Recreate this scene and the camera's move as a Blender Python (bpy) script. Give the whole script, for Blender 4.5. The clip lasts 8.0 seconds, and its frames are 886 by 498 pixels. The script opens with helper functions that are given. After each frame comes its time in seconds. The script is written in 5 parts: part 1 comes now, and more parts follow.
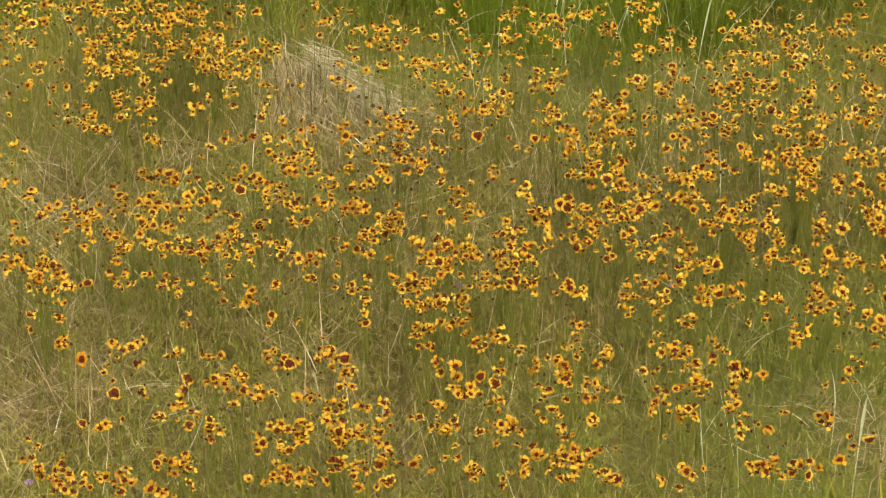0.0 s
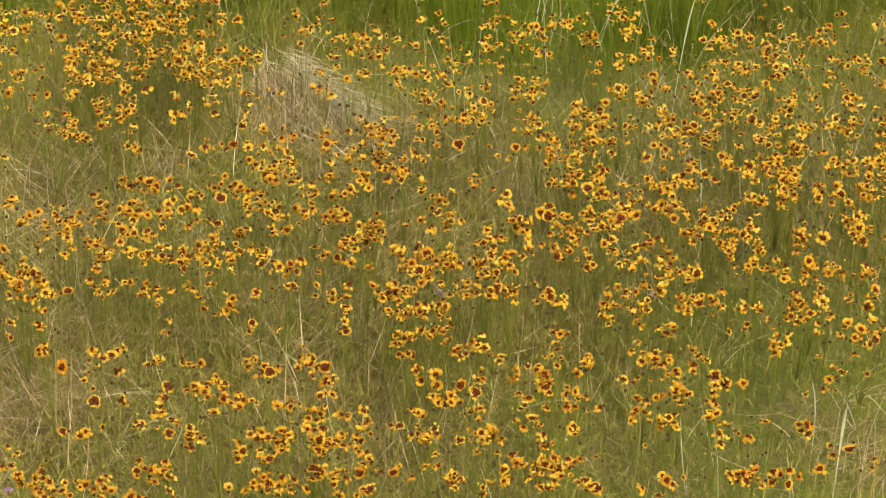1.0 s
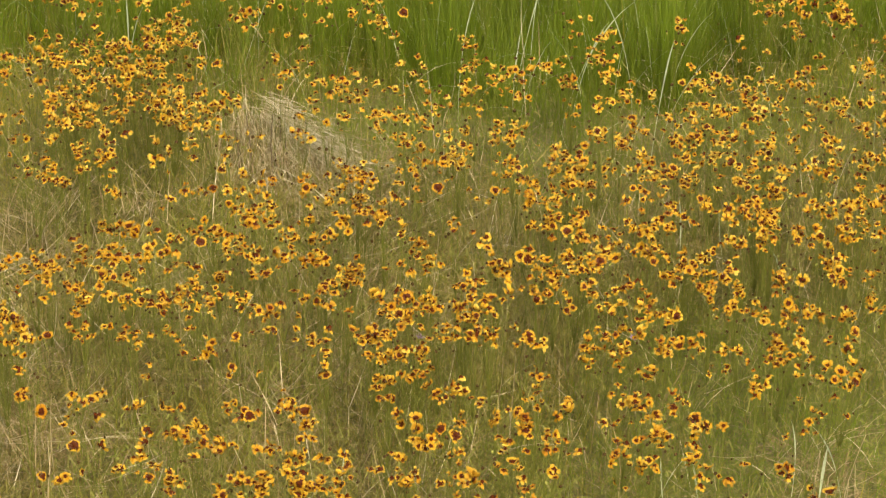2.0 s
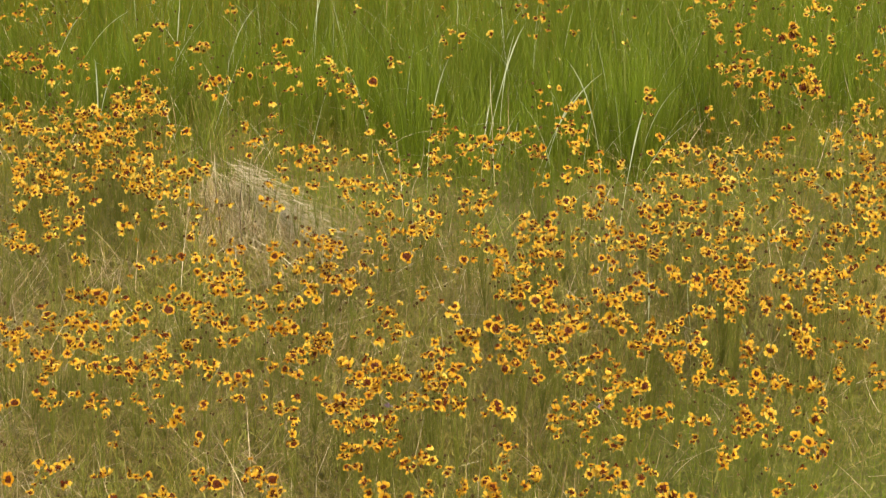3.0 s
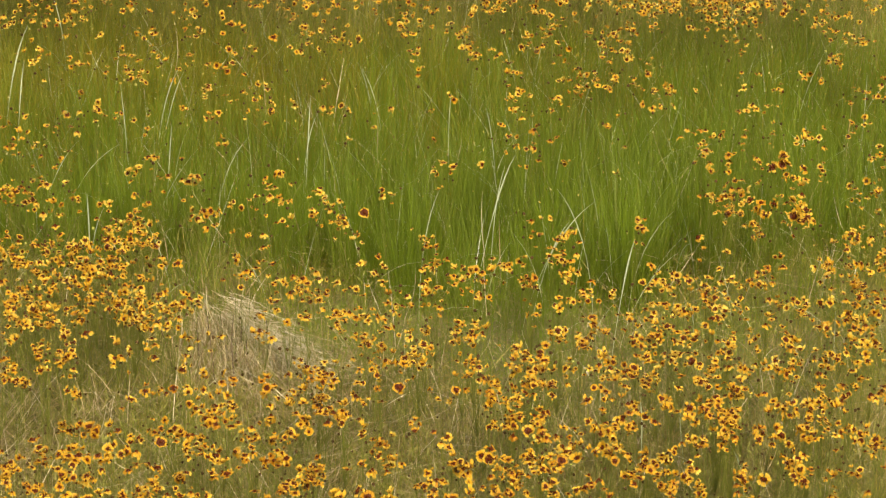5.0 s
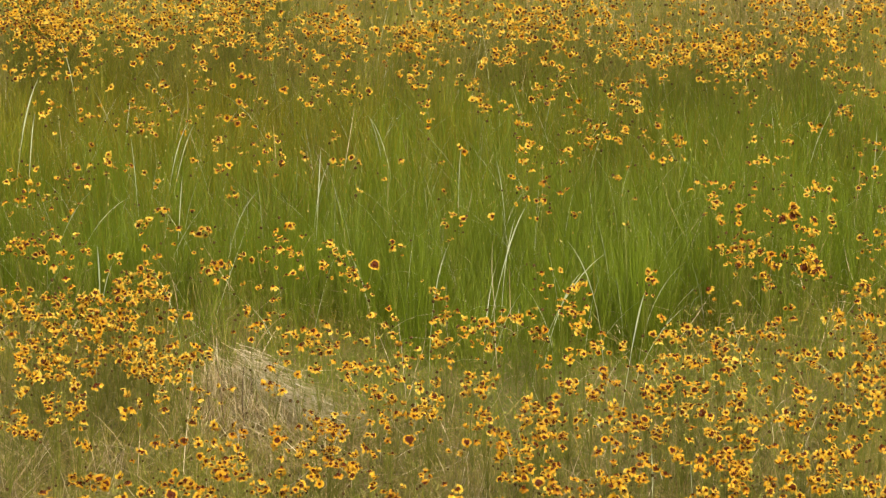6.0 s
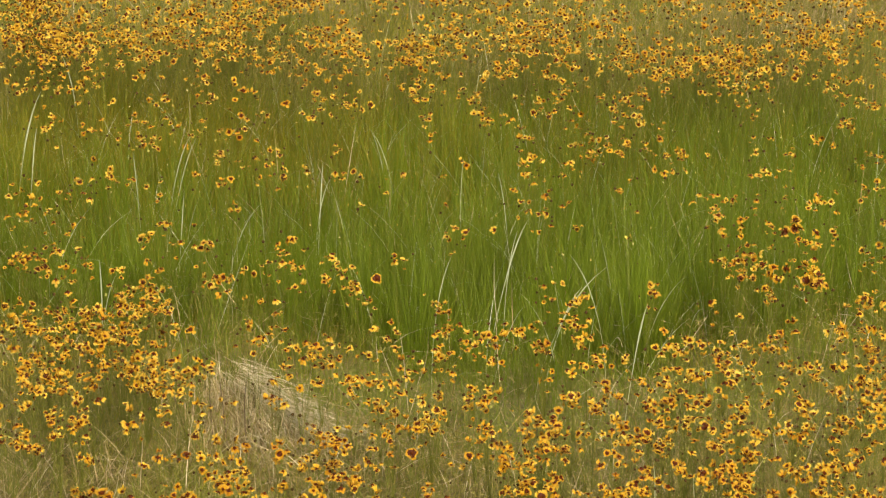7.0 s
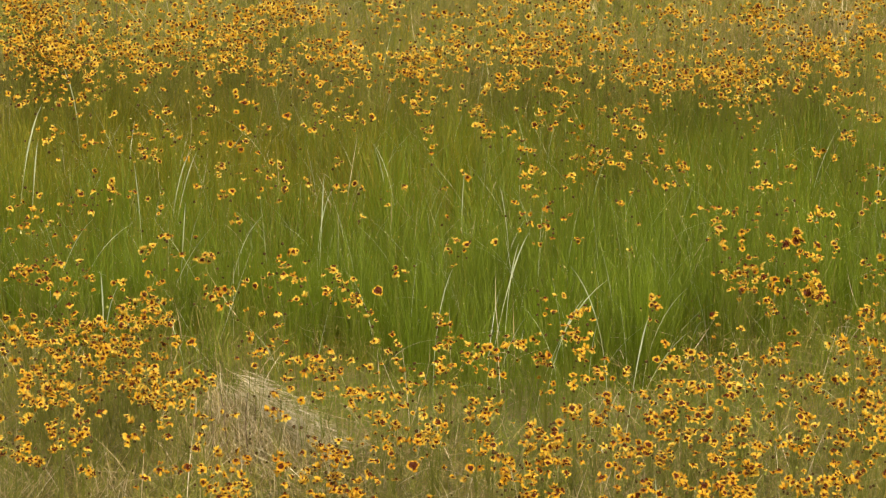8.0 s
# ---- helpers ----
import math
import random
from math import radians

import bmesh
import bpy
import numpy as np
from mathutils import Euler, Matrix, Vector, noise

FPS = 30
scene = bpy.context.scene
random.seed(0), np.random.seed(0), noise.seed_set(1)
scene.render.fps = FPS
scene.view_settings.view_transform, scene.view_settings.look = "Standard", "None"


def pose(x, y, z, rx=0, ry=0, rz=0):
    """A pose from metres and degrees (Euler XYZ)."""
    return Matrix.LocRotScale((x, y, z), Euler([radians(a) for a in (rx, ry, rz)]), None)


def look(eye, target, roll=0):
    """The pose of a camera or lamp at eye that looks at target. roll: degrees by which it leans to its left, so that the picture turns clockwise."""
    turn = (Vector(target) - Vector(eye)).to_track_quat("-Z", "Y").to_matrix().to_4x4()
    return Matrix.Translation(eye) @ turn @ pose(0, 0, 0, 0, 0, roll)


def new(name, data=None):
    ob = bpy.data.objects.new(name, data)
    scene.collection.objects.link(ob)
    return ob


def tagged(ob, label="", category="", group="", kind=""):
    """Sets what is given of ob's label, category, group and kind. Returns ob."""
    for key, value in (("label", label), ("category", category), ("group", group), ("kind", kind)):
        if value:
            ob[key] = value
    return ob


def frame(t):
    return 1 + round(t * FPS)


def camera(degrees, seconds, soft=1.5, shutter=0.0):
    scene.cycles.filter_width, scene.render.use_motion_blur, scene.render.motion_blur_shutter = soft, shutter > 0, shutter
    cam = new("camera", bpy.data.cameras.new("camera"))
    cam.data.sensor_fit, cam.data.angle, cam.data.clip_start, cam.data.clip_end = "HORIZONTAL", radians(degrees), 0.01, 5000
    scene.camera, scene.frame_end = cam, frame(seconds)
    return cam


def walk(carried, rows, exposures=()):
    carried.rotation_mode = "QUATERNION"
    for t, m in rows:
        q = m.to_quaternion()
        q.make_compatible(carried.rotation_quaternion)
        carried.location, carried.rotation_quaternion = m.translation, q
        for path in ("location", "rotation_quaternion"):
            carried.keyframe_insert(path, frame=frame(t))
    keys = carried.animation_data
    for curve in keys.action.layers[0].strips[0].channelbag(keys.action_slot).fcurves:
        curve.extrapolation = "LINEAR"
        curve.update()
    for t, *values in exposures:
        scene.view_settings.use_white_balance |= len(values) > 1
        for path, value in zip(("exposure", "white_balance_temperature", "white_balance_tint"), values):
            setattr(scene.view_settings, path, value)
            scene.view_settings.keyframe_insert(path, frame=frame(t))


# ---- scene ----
# A wildflower meadow watched through a long lens that tilts slowly upwards.
cam = camera(15.0, 8.0, soft=1.25, shutter=0.3)
EYE = (0.0, -9.5, 4.35)
# seconds, pitch, turn to the right, roll (degrees)
ROWS = [
    (0, -27.805, -1.233, -0.286),
    (0.5, -27.751, -1.112, -0.010),
    (1, -27.661, -0.860, 0.004),
    (1.2, -27.594, -0.805, -0.030),
    (2.3, -26.596, -0.264, 0.203),
    (2.5, -26.379, -0.108, 0.358),
    (3, -25.745, 0.121, 0.543),
    (3.5, -25.013, 0.240, 0.455),
    (4, -24.537, 0.262, 0.354),
    (4.5, -23.852, 0.281, 0.271),
    (4.7, -23.701, 0.294, 0.300),
    (5.8, -22.855, 0.096, 0.065),
    (6, -22.636, 0.063, 0.106),
    (6.5, -22.510, 0.004, 0.130),
    (7, -22.405, 0.024, -0.001),
    (7.5, -22.269, 0.019, -0.129),
    (8, -22.198, 0.000, 0.000),
]
walk(cam, [(t, pose(*EYE, 90 + pitch, 0, -turn) @ pose(0, 0, 0, 0, 0, roll)) for t, pitch, turn, roll in ROWS],
     [(0, 1.36, 6850, 10), (2.5, 1.42, 6950, 10), (4, 1.46, 7000, 10), (6, 1.40, 7150, 10), (8, 1.31, 7150, 10)])

# ---- light: a bright hazy sky, its veiled sun behind the camera's right shoulder ----
SUN_HEIGHT, SUN_ROUND = radians(50), radians(160)
world = bpy.data.worlds.new("sky")
scene.world = world
world.use_nodes = True
sky = world.node_tree.nodes.new("ShaderNodeTexSky")
sky.sky_type, sky.sun_disc = "NISHITA", False
sky.sun_elevation, sky.sun_rotation = SUN_HEIGHT, SUN_ROUND
sky.dust_density = 6.0
backing = world.node_tree.nodes["Background"]
backing.inputs["Strength"].default_value = 0.15
world.node_tree.links.new(sky.outputs[0], backing.inputs["Color"])
sun_data = bpy.data.lights.new("sun", "SUN")
sun_data.energy, sun_data.angle, sun_data.color = 1.5, radians(14), (1.0, 0.91, 0.72)
sun = new("sun", sun_data)
sun_way = Vector((math.sin(SUN_ROUND) * math.cos(SUN_HEIGHT), math.cos(SUN_ROUND) * math.cos(SUN_HEIGHT), math.sin(SUN_HEIGHT)))
sun.matrix_world = look(sun_way * 60, (0, 0, 0))


# ---- materials ----
def material(name):
    m = bpy.data.materials.new(name)
    m.use_nodes = True
    m.node_tree.nodes.clear()
    return m, m.node_tree.nodes, m.node_tree.links


def ramp(nodes, links, source, stops):
    r = nodes.new("ShaderNodeValToRGB")
    while len(r.color_ramp.elements) < len(stops):
        r.color_ramp.elements.new(0.5)
    for e, (at, colour) in zip(r.color_ramp.elements, stops):
        e.position, e.color = at, (*colour, 1)
    links.new(source, r.inputs["Fac"])
    return r.outputs["Color"]


def grain(nodes, scale, detail=4.0, rough=0.6):
    place = nodes.new("ShaderNodeNewGeometry")
    n = nodes.new("ShaderNodeTexNoise")
    n.inputs["Scale"].default_value, n.inputs["Detail"].default_value, n.inputs["Roughness"].default_value = scale, detail, rough
    return place, n


def sum_of(nodes, links, a, b, share):
    m = nodes.new("ShaderNodeMath")
    m.operation = "MULTIPLY_ADD"
    links.new(b, m.inputs[0])
    m.inputs[1].default_value = share
    links.new(a, m.inputs[2])
    return m.outputs[0]


def blend(nodes, links, fac, a, b, kind="MIX"):
    m = nodes.new("ShaderNodeMix")
    m.data_type, m.blend_type = "RGBA", kind
    for socket, value in ((m.inputs["Factor"], fac), (m.inputs["A"], a), (m.inputs["B"], b)):
        if isinstance(value, bpy.types.NodeSocket):
            links.new(value, socket)
        elif isinstance(value, tuple):
            socket.default_value = (*value, 1)
        else:
            socket.default_value = value
    return m.outputs["Result"]


def leafy(name, stops, rough, thin, patch=None, gloss=0.18):
    """A thin plant surface: its colour goes from blade to blade, its other side glows through."""
    m, nodes, links = material(name)
    geo = nodes.new("ShaderNodeNewGeometry")
    colour = ramp(nodes, links, geo.outputs["Random Per Island"], stops)
    place, n = grain(nodes, 2.2, 3)
    links.new(place.outputs["Position"], n.inputs["Vector"])
    if patch:
        colour = blend(nodes, links, ramp(nodes, links, n.outputs["Fac"], [(0.38, (0, 0, 0)), (0.64, (1, 1, 1))]), colour, patch)
    place2, fine = grain(nodes, 160, 2)
    links.new(place2.outputs["Position"], fine.inputs["Vector"])
    colour = blend(nodes, links, 0.35, colour, ramp(nodes, links, fine.outputs["Fac"], [(0.3, (0.5, 0.5, 0.5)), (0.7, (1, 1, 1))]), "MULTIPLY")
    b = nodes.new("ShaderNodeBsdfPrincipled")
    links.new(colour, b.inputs["Base Color"])
    b.inputs["Roughness"].default_value = rough
    b.inputs["Specular IOR Level"].default_value = gloss
    t = nodes.new("ShaderNodeBsdfTranslucent")
    links.new(colour, t.inputs["Color"])
    mix = nodes.new("ShaderNodeMixShader")
    mix.inputs["Fac"].default_value = thin
    links.new(b.outputs[0], mix.inputs[1])
    links.new(t.outputs[0], mix.inputs[2])
    out = nodes.new("ShaderNodeOutputMaterial")
    links.new(mix.outputs[0], out.inputs["Surface"])
    return m


def petal_material():
    """Golden rays with a maroon base whose reach goes from flower to flower."""
    m, nodes, links = material("golden_petal")
    reach = nodes.new("ShaderNodeAttribute")
    reach.attribute_name = "reach"
    tone = nodes.new("ShaderNodeAttribute")
    tone.attribute_name = "tone"
    info = nodes.new("ShaderNodeObjectInfo")
    geo, n = grain(nodes, 420, 2)
    links.new(geo.outputs["Position"], n.inputs["Vector"])
    own = sum_of(nodes, links, tone.outputs["Fac"], info.outputs["Random"], 0.5)
    spin = nodes.new("ShaderNodeMath")
    spin.operation = "MULTIPLY"
    spin.inputs[1].default_value = 83.0
    links.new(own, spin.inputs[0])
    swing = nodes.new("ShaderNodeMath")
    swing.operation = "SINE"
    links.new(spin.outputs[0], swing.inputs[0])
    edge = sum_of(nodes, links, reach.outputs["Fac"], swing.outputs[0], 0.13)
    edge = sum_of(nodes, links, edge, n.outputs["Fac"], 0.30)
    yellow = ramp(nodes, links, own, [(0.0, (0.30, 0.130, 0.0045)), (0.2, (0.37, 0.190, 0.006)), (0.6, (0.405, 0.234, 0.009)), (1.0, (0.43, 0.282, 0.018))])
    tip = ramp(nodes, links, reach.outputs["Fac"], [(0.52, (0.90, 0.80, 0.7)), (0.92, (1.08, 1.26, 2.8))])
    yellow = blend(nodes, links, 1.0, yellow, tip, "MULTIPLY")
    wave = nodes.new("ShaderNodeMath")
    wave.operation = "SINE"
    times = nodes.new("ShaderNodeMath")
    times.operation = "MULTIPLY"
    times.inputs[1].default_value = 47.0
    links.new(own, times.inputs[0])
    links.new(times.outputs[0], wave.inputs[0])
    faded = ramp(nodes, links, sum_of(nodes, links, n.outputs["Fac"], wave.outputs[0], 0.22), [(0.2, (0.70, 0.60, 0.7)), (0.5, (0.96, 0.95, 1.0)), (0.8, (1.06, 1.09, 1.5))])
    yellow = blend(nodes, links, 1.0, yellow, faded, "MULTIPLY")
    shade = ramp(nodes, links, edge, [(0.55, (0, 0, 0)), (0.65, (1, 1, 1))])
    colour = blend(nodes, links, shade, (0.052, 0.0115, 0.002), yellow)
    b = nodes.new("ShaderNodeBsdfPrincipled")
    links.new(colour, b.inputs["Base Color"])
    b.inputs["Roughness"].default_value = 0.55
    b.inputs["Specular IOR Level"].default_value = 0.10
    t = nodes.new("ShaderNodeBsdfTranslucent")
    links.new(colour, t.inputs["Color"])
    mix = nodes.new("ShaderNodeMixShader")
    mix.inputs["Fac"].default_value = 0.3
    links.new(b.outputs[0], mix.inputs[1])
    links.new(t.outputs[0], mix.inputs[2])
    out = nodes.new("ShaderNodeOutputMaterial")
    links.new(mix.outputs[0], out.inputs["Surface"])
    return m


def solid(name, dark, light, scale, rough):
    """An opaque plant surface with grain."""
    m, nodes, links = material(name)
    geo, n = grain(nodes, scale, 4)
    links.new(geo.outputs["Position"], n.inputs["Vector"])
    colour = ramp(nodes, links, n.outputs["Fac"], [(0.3, dark), (0.7, light)])
    b = nodes.new("ShaderNodeBsdfPrincipled")
    links.new(colour, b.inputs["Base Color"])
    b.inputs["Roughness"].default_value = rough
    b.inputs["Specular IOR Level"].default_value = 0.02
    bump = nodes.new("ShaderNodeBump")
    bump.inputs["Strength"].default_value, bump.inputs["Distance"].default_value = 0.5, 0.002
    links.new(n.outputs["Fac"], bump.inputs["Height"])
    links.new(bump.outputs[0], b.inputs["Normal"])
    out = nodes.new("ShaderNodeOutputMaterial")
    links.new(b.outputs[0], out.inputs["Surface"])
    return m


def ground_material():
    """Meadow soil under thatch: olive moss and low weeds, brown litter, grey earth."""
    m, nodes, links = material("meadow_ground")
    geo, big = grain(nodes, 2.6, 6)
    links.new(geo.outputs["Position"], big.inputs["Vector"])
    geo2, fine = grain(nodes, 70, 6, 0.7)
    links.new(geo2.outputs["Position"], fine.inputs["Vector"])
    litter = ramp(nodes, links, fine.outputs["Fac"], [(0.3, (0.10, 0.074, 0.030)), (0.55, (0.225, 0.172, 0.070)), (0.75, (0.33, 0.26, 0.12))])
    moss = ramp(nodes, links, fine.outputs["Fac"], [(0.3, (0.075, 0.078, 0.014)), (0.6, (0.155, 0.155, 0.030)), (0.8, (0.235, 0.215, 0.066))])
    colour = blend(nodes, links, ramp(nodes, links, big.outputs["Fac"], [(0.42, (0, 0, 0)), (0.70, (1, 1, 1))]), moss, litter)
    b = nodes.new("ShaderNodeBsdfPrincipled")
    links.new(colour, b.inputs["Base Color"])
    b.inputs["Roughness"].default_value = 0.95
    bump = nodes.new("ShaderNodeBump")
    bump.inputs["Strength"].default_value, bump.inputs["Distance"].default_value = 0.8, 0.02
    links.new(fine.outputs["Fac"], bump.inputs["Height"])
    links.new(bump.outputs[0], b.inputs["Normal"])
    out = nodes.new("ShaderNodeOutputMaterial")
    links.new(b.outputs[0], out.inputs["Surface"])
    return m


PETAL = petal_material()
DISC = solid("maroon_disc", (0.022, 0.006, 0.0015), (0.080, 0.019, 0.004), 900, 0.8)
BUD = solid("brown_bud", (0.022, 0.014, 0.006), (0.075, 0.045, 0.014), 700, 0.7)
PALE_BUD = solid("green_bud", (0.12, 0.13, 0.025), (0.22, 0.21, 0.05), 700, 0.7)
STEM = leafy("flower_stem", [(0.0, (0.10, 0.115, 0.014)), (1.0, (0.16, 0.17, 0.026))], 0.6, 0.2)
GREEN = leafy("green_blade", [(0.0, (0.104, 0.131, 0.00581)), (0.5, (0.18, 0.194, 0.0116)), (0.85, (0.266, 0.253, 0.0247)), (1.0, (0.398, 0.344, 0.08))], 0.6, 0.46, (0.237, 0.204, 0.0247), 0.15)
TALL = leafy("tall_blade", [(0.0, (0.123, 0.179, 0.0096)), (0.5, (0.152, 0.214, 0.0125)), (0.92, (0.189, 0.252, 0.0228)), (1.0, (0.304, 0.338, 0.096))], 0.55, 0.48, (0.129, 0.173, 0.0125), 0.2)
YELLOWED = leafy("yellowed_blade", [(0.0, (0.165, 0.175, 0.010)), (0.5, (0.215, 0.215, 0.013)), (0.92, (0.27, 0.255, 0.024)), (1.0, (0.40, 0.35, 0.09))], 0.55, 0.45, (0.205, 0.175, 0.014), 0.2)
STRAW = leafy("dry_straw", [(0.0, (0.155, 0.102, 0.0351)), (0.5, (0.277, 0.204, 0.0858)), (0.85, (0.4, 0.314, 0.156)), (1.0, (0.537, 0.457, 0.273))], 0.7, 0.3)
BLEACHED = leafy("bleached_straw", [(0.0, (0.215, 0.152, 0.0618)), (0.45, (0.398, 0.31, 0.155)), (1.0, (0.63, 0.562, 0.363))], 0.6, 0.3)
COMBED = leafy("combed_straw", [(0.0, (0.30, 0.24, 0.12)), (0.5, (0.52, 0.44, 0.26)), (1.0, (0.78, 0.70, 0.50))], 0.55, 0.3)
HERB = leafy("herb_leaf", [(0.0, (0.17, 0.187, 0.0304)), (0.5, (0.205, 0.22, 0.0421)), (1.0, (0.263, 0.26, 0.0655))], 0.65, 0.35, (0.24, 0.211, 0.0608), 0.12)
WISP = leafy("pale_wisp", [(0.0, (0.149, 0.144, 0.0299)), (0.55, (0.27, 0.234, 0.077)), (0.85, (0.399, 0.333, 0.154)), (1.0, (0.579, 0.486, 0.291))], 0.55, 0.4)
# leaf brown, which also carries the depth shade painted beneath the flowers
BROWN = leafy("brown_leaf", [(0.0, (0.075, 0.0725, 0.0125)), (0.4, (0.15, 0.131, 0.0275)), (0.75, (0.206, 0.194, 0.035)), (1.0, (0.312, 0.237, 0.0813))], 0.7, 0.25)
# pale grey-green leaf; the sky's gloss on it is partly in this colour
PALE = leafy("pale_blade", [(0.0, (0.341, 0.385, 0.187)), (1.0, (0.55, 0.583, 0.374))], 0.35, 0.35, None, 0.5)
DEAD = leafy("dead_stem", [(0.0, (0.05, 0.035, 0.02)), (1.0, (0.14, 0.10, 0.05))], 0.8, 0.0)
SEED = leafy("pale_seed", [(0.0, (0.06, 0.035, 0.01)), (0.35, (0.10, 0.06, 0.012)), (0.5, (0.40, 0.27, 0.03)), (0.85, (0.44, 0.37, 0.09)), (1.0, (0.58, 0.54, 0.26))], 0.6, 0.3)
VIOLET = leafy("violet_petal", [(0.0, (0.30, 0.16, 0.32)), (1.0, (0.50, 0.34, 0.52))], 0.6, 0.3)
EARTH = ground_material()


# ---- mesh helpers ----
def mesh_of(name, verts, faces, mats, slots=None, values=None):
    """A mesh from arrays. faces: arrays of n x k corners. values: float attributes on the points."""
    me = bpy.data.meshes.new(name)
    verts = np.asarray(verts, np.float32)
    me.vertices.add(len(verts))
    me.vertices.foreach_set("co", verts.ravel())
    flat = np.concatenate([f.ravel() for f in faces]).astype(np.int32)
    size = np.concatenate([np.full(len(f), f.shape[1]) for f in faces]).astype(np.int32)
    me.loops.add(len(flat))
    me.loops.foreach_set("vertex_index", flat)
    me.polygons.add(len(size))
    me.polygons.foreach_set("loop_start", np.concatenate([[0], np.cumsum(size)[:-1]]).astype(np.int32))
    me.polygons.foreach_set("loop_total", size)
    for m in mats:
        me.materials.append(m)
    if slots is not None:
        me.polygons.foreach_set("material_index", np.asarray(slots, np.int32))
    for key, v in (values or {}).items():
        me.attributes.new(key, "FLOAT", "POINT").data.foreach_set("value", np.asarray(v, np.float32))
    me.update(calc_edges=True)
    return me


def part(name, mesh, parent, label="", m=None):
    ob = new(name, mesh)
    ob.parent = parent
    if m is not None:
        ob.matrix_local = m
    return tagged(ob, label) if label else ob


def height(x, y):
    """The lie of the ground: low swells that fade out with distance."""
    fade = np.exp(-((np.hypot(x, y) / 9.0) ** 2))
    return fade * (0.018 * np.sin(2.1 * x + 0.7) * np.cos(1.7 * y) + 0.010 * np.sin(5.3 * x - 3.1 * y))


# ---- the ground ----
def ground_sheet():
    near = np.arange(-6, 6.01, 0.08)
    far = 6 * 1.35 ** np.arange(1, 21)
    xs = np.concatenate([-far[::-1], near, far])
    gx, gy = np.meshgrid(xs, xs)
    gz = height(gx, gy)
    n = len(xs)
    i = (np.arange(n - 1)[:, None] * n + np.arange(n - 1)[None]).ravel()
    me = mesh_of("ground", np.stack([gx, gy, gz], -1).reshape(-1, 3), [np.stack([i, i + 1, i + n + 1, i + n], 1)], [EARTH])
    return tagged(new("ground", me), "olive and brown meadow ground under dry thatch", "ground", kind="structure")


ground_sheet()

# ---- blades: grass, straw and seeds ----
rng = np.random.default_rng(7)
# dry patches of the meadow: x, y, reach across, reach in depth
DRY = np.array([
    (-0.72, -0.30, 0.08, 0.25), (-0.61, -0.44, 0.08, 0.18), (-0.70, -0.58, 0.08, 0.12), (-0.52, -0.62, 0.07, 0.08),
    (-0.25, -0.96, 0.10, 0.14),
    (-0.32, -0.80, 0.07, 0.09), (-0.40, -0.50, 0.05, 0.06), (-1.15, -2.10, 0.11, 0.13), (-1.17, -2.33, 0.08, 0.11),
    (-1.01, -2.24, 0.10, 0.08), (-0.43, -2.09, 0.09, 0.12), (-0.32, -1.73, 0.09, 0.08), (-0.54, -1.66, 0.09, 0.09),
    (0.93, -2.40, 0.08, 0.16), (0.87, -2.30, 0.06, 0.08), (0.47, -2.50, 0.10, 0.07), (1.48, 3.29, 0.14, 0.13),
    (1.70, 3.44, 0.14, 0.16), (1.25, 3.15, 0.16, 0.13), (-1.44, 3.40, 0.11, 0.16), (-0.52, 3.58, 0.14, 0.10),
])
# thinner ones, half grown over
DRY_THIN = np.array([
    (0.15, -1.49, 0.11, 0.07), (0.44, -1.53, 0.08, 0.08), (0.06, -1.11, 0.09, 0.11), (0.30, -1.34, 0.08, 0.10),
    (-0.25, -1.45, 0.09, 0.08), (-0.33, -0.93, 0.10, 0.13), (-1.16, -1.29, 0.09, 0.08),
    (-0.03, -0.61, 0.10, 0.12), (1.25, -0.90, 0.06, 0.09), (0.58, -0.80, 0.07, 0.07), (-0.45, -0.84, 0.06, 0.09),
    (-0.75, -2.29, 0.07, 0.07), (-0.23, -2.23, 0.08, 0.08), (-0.38, -0.62, 0.10, 0.12), (-0.18, -0.80, 0.12, 0.14),
    (-0.32, -1.12, 0.12, 0.12), (-0.08, -0.98, 0.10, 0.10), (0.20, -1.15, 0.09, 0.12), (0.05, -1.35, 0.09, 0.10),
])


# long dead stalks lie tangled over these: x, y, reach across, reach in depth
TANGLES = np.array([
    (-1.28, -1.03, 0.1, 0.2), (-1.21, -1.22, 0.11, 0.09), (-0.34, -1.01, 0.1, 0.16), (-0.42, -0.9, 0.08, 0.1),
    (-0.27, -0.92, 0.08, 0.12), (-1.23, -1.44, 0.08, 0.1), (-1.07, -1.88, 0.16, 0.09), (-1.17, -2.2, 0.09, 0.17),
    (-1.05, -2.36, 0.13, 0.11), (-1.17, -1.97, 0.09, 0.07), (-0.33, -1.33, 0.12, 0.08), (-0.63, -1.93, 0.1, 0.12),
    (-0.83, -1.78, 0.09, 0.09), (-0.13, -0.68, 0.07, 0.08), (-1.08, -0.81, 0.13, 0.09), (-0.94, -0.93, 0.11, 0.09),
    (-1.18, -0.99, 0.08, 0.11),
])


def spread(x, y, patches):
    d = np.zeros_like(x)
    for cx, cy, rx, ry in patches:
        d = np.maximum(d, np.exp(-(((x - cx) / rx) ** 2 + ((y - cy) / ry) ** 2)))
    return d


def dryness(x, y):
    return np.maximum(spread(x, y, DRY), 0.6 * spread(x, y, DRY_THIN))


def worn(x, y):
    """How much dead grass stands among the green: most in the near part of the meadow, away from its green corner."""
    near = 0.27 / (1 + np.exp((x - 0.30) / 0.18)) / (1 + np.exp((y + 0.95) / 0.15))
    return 0.09 + near + 0.36 * np.exp(-(((x - 0.65) / 0.5) ** 2 + ((y + 0.95) / 0.5) ** 2))


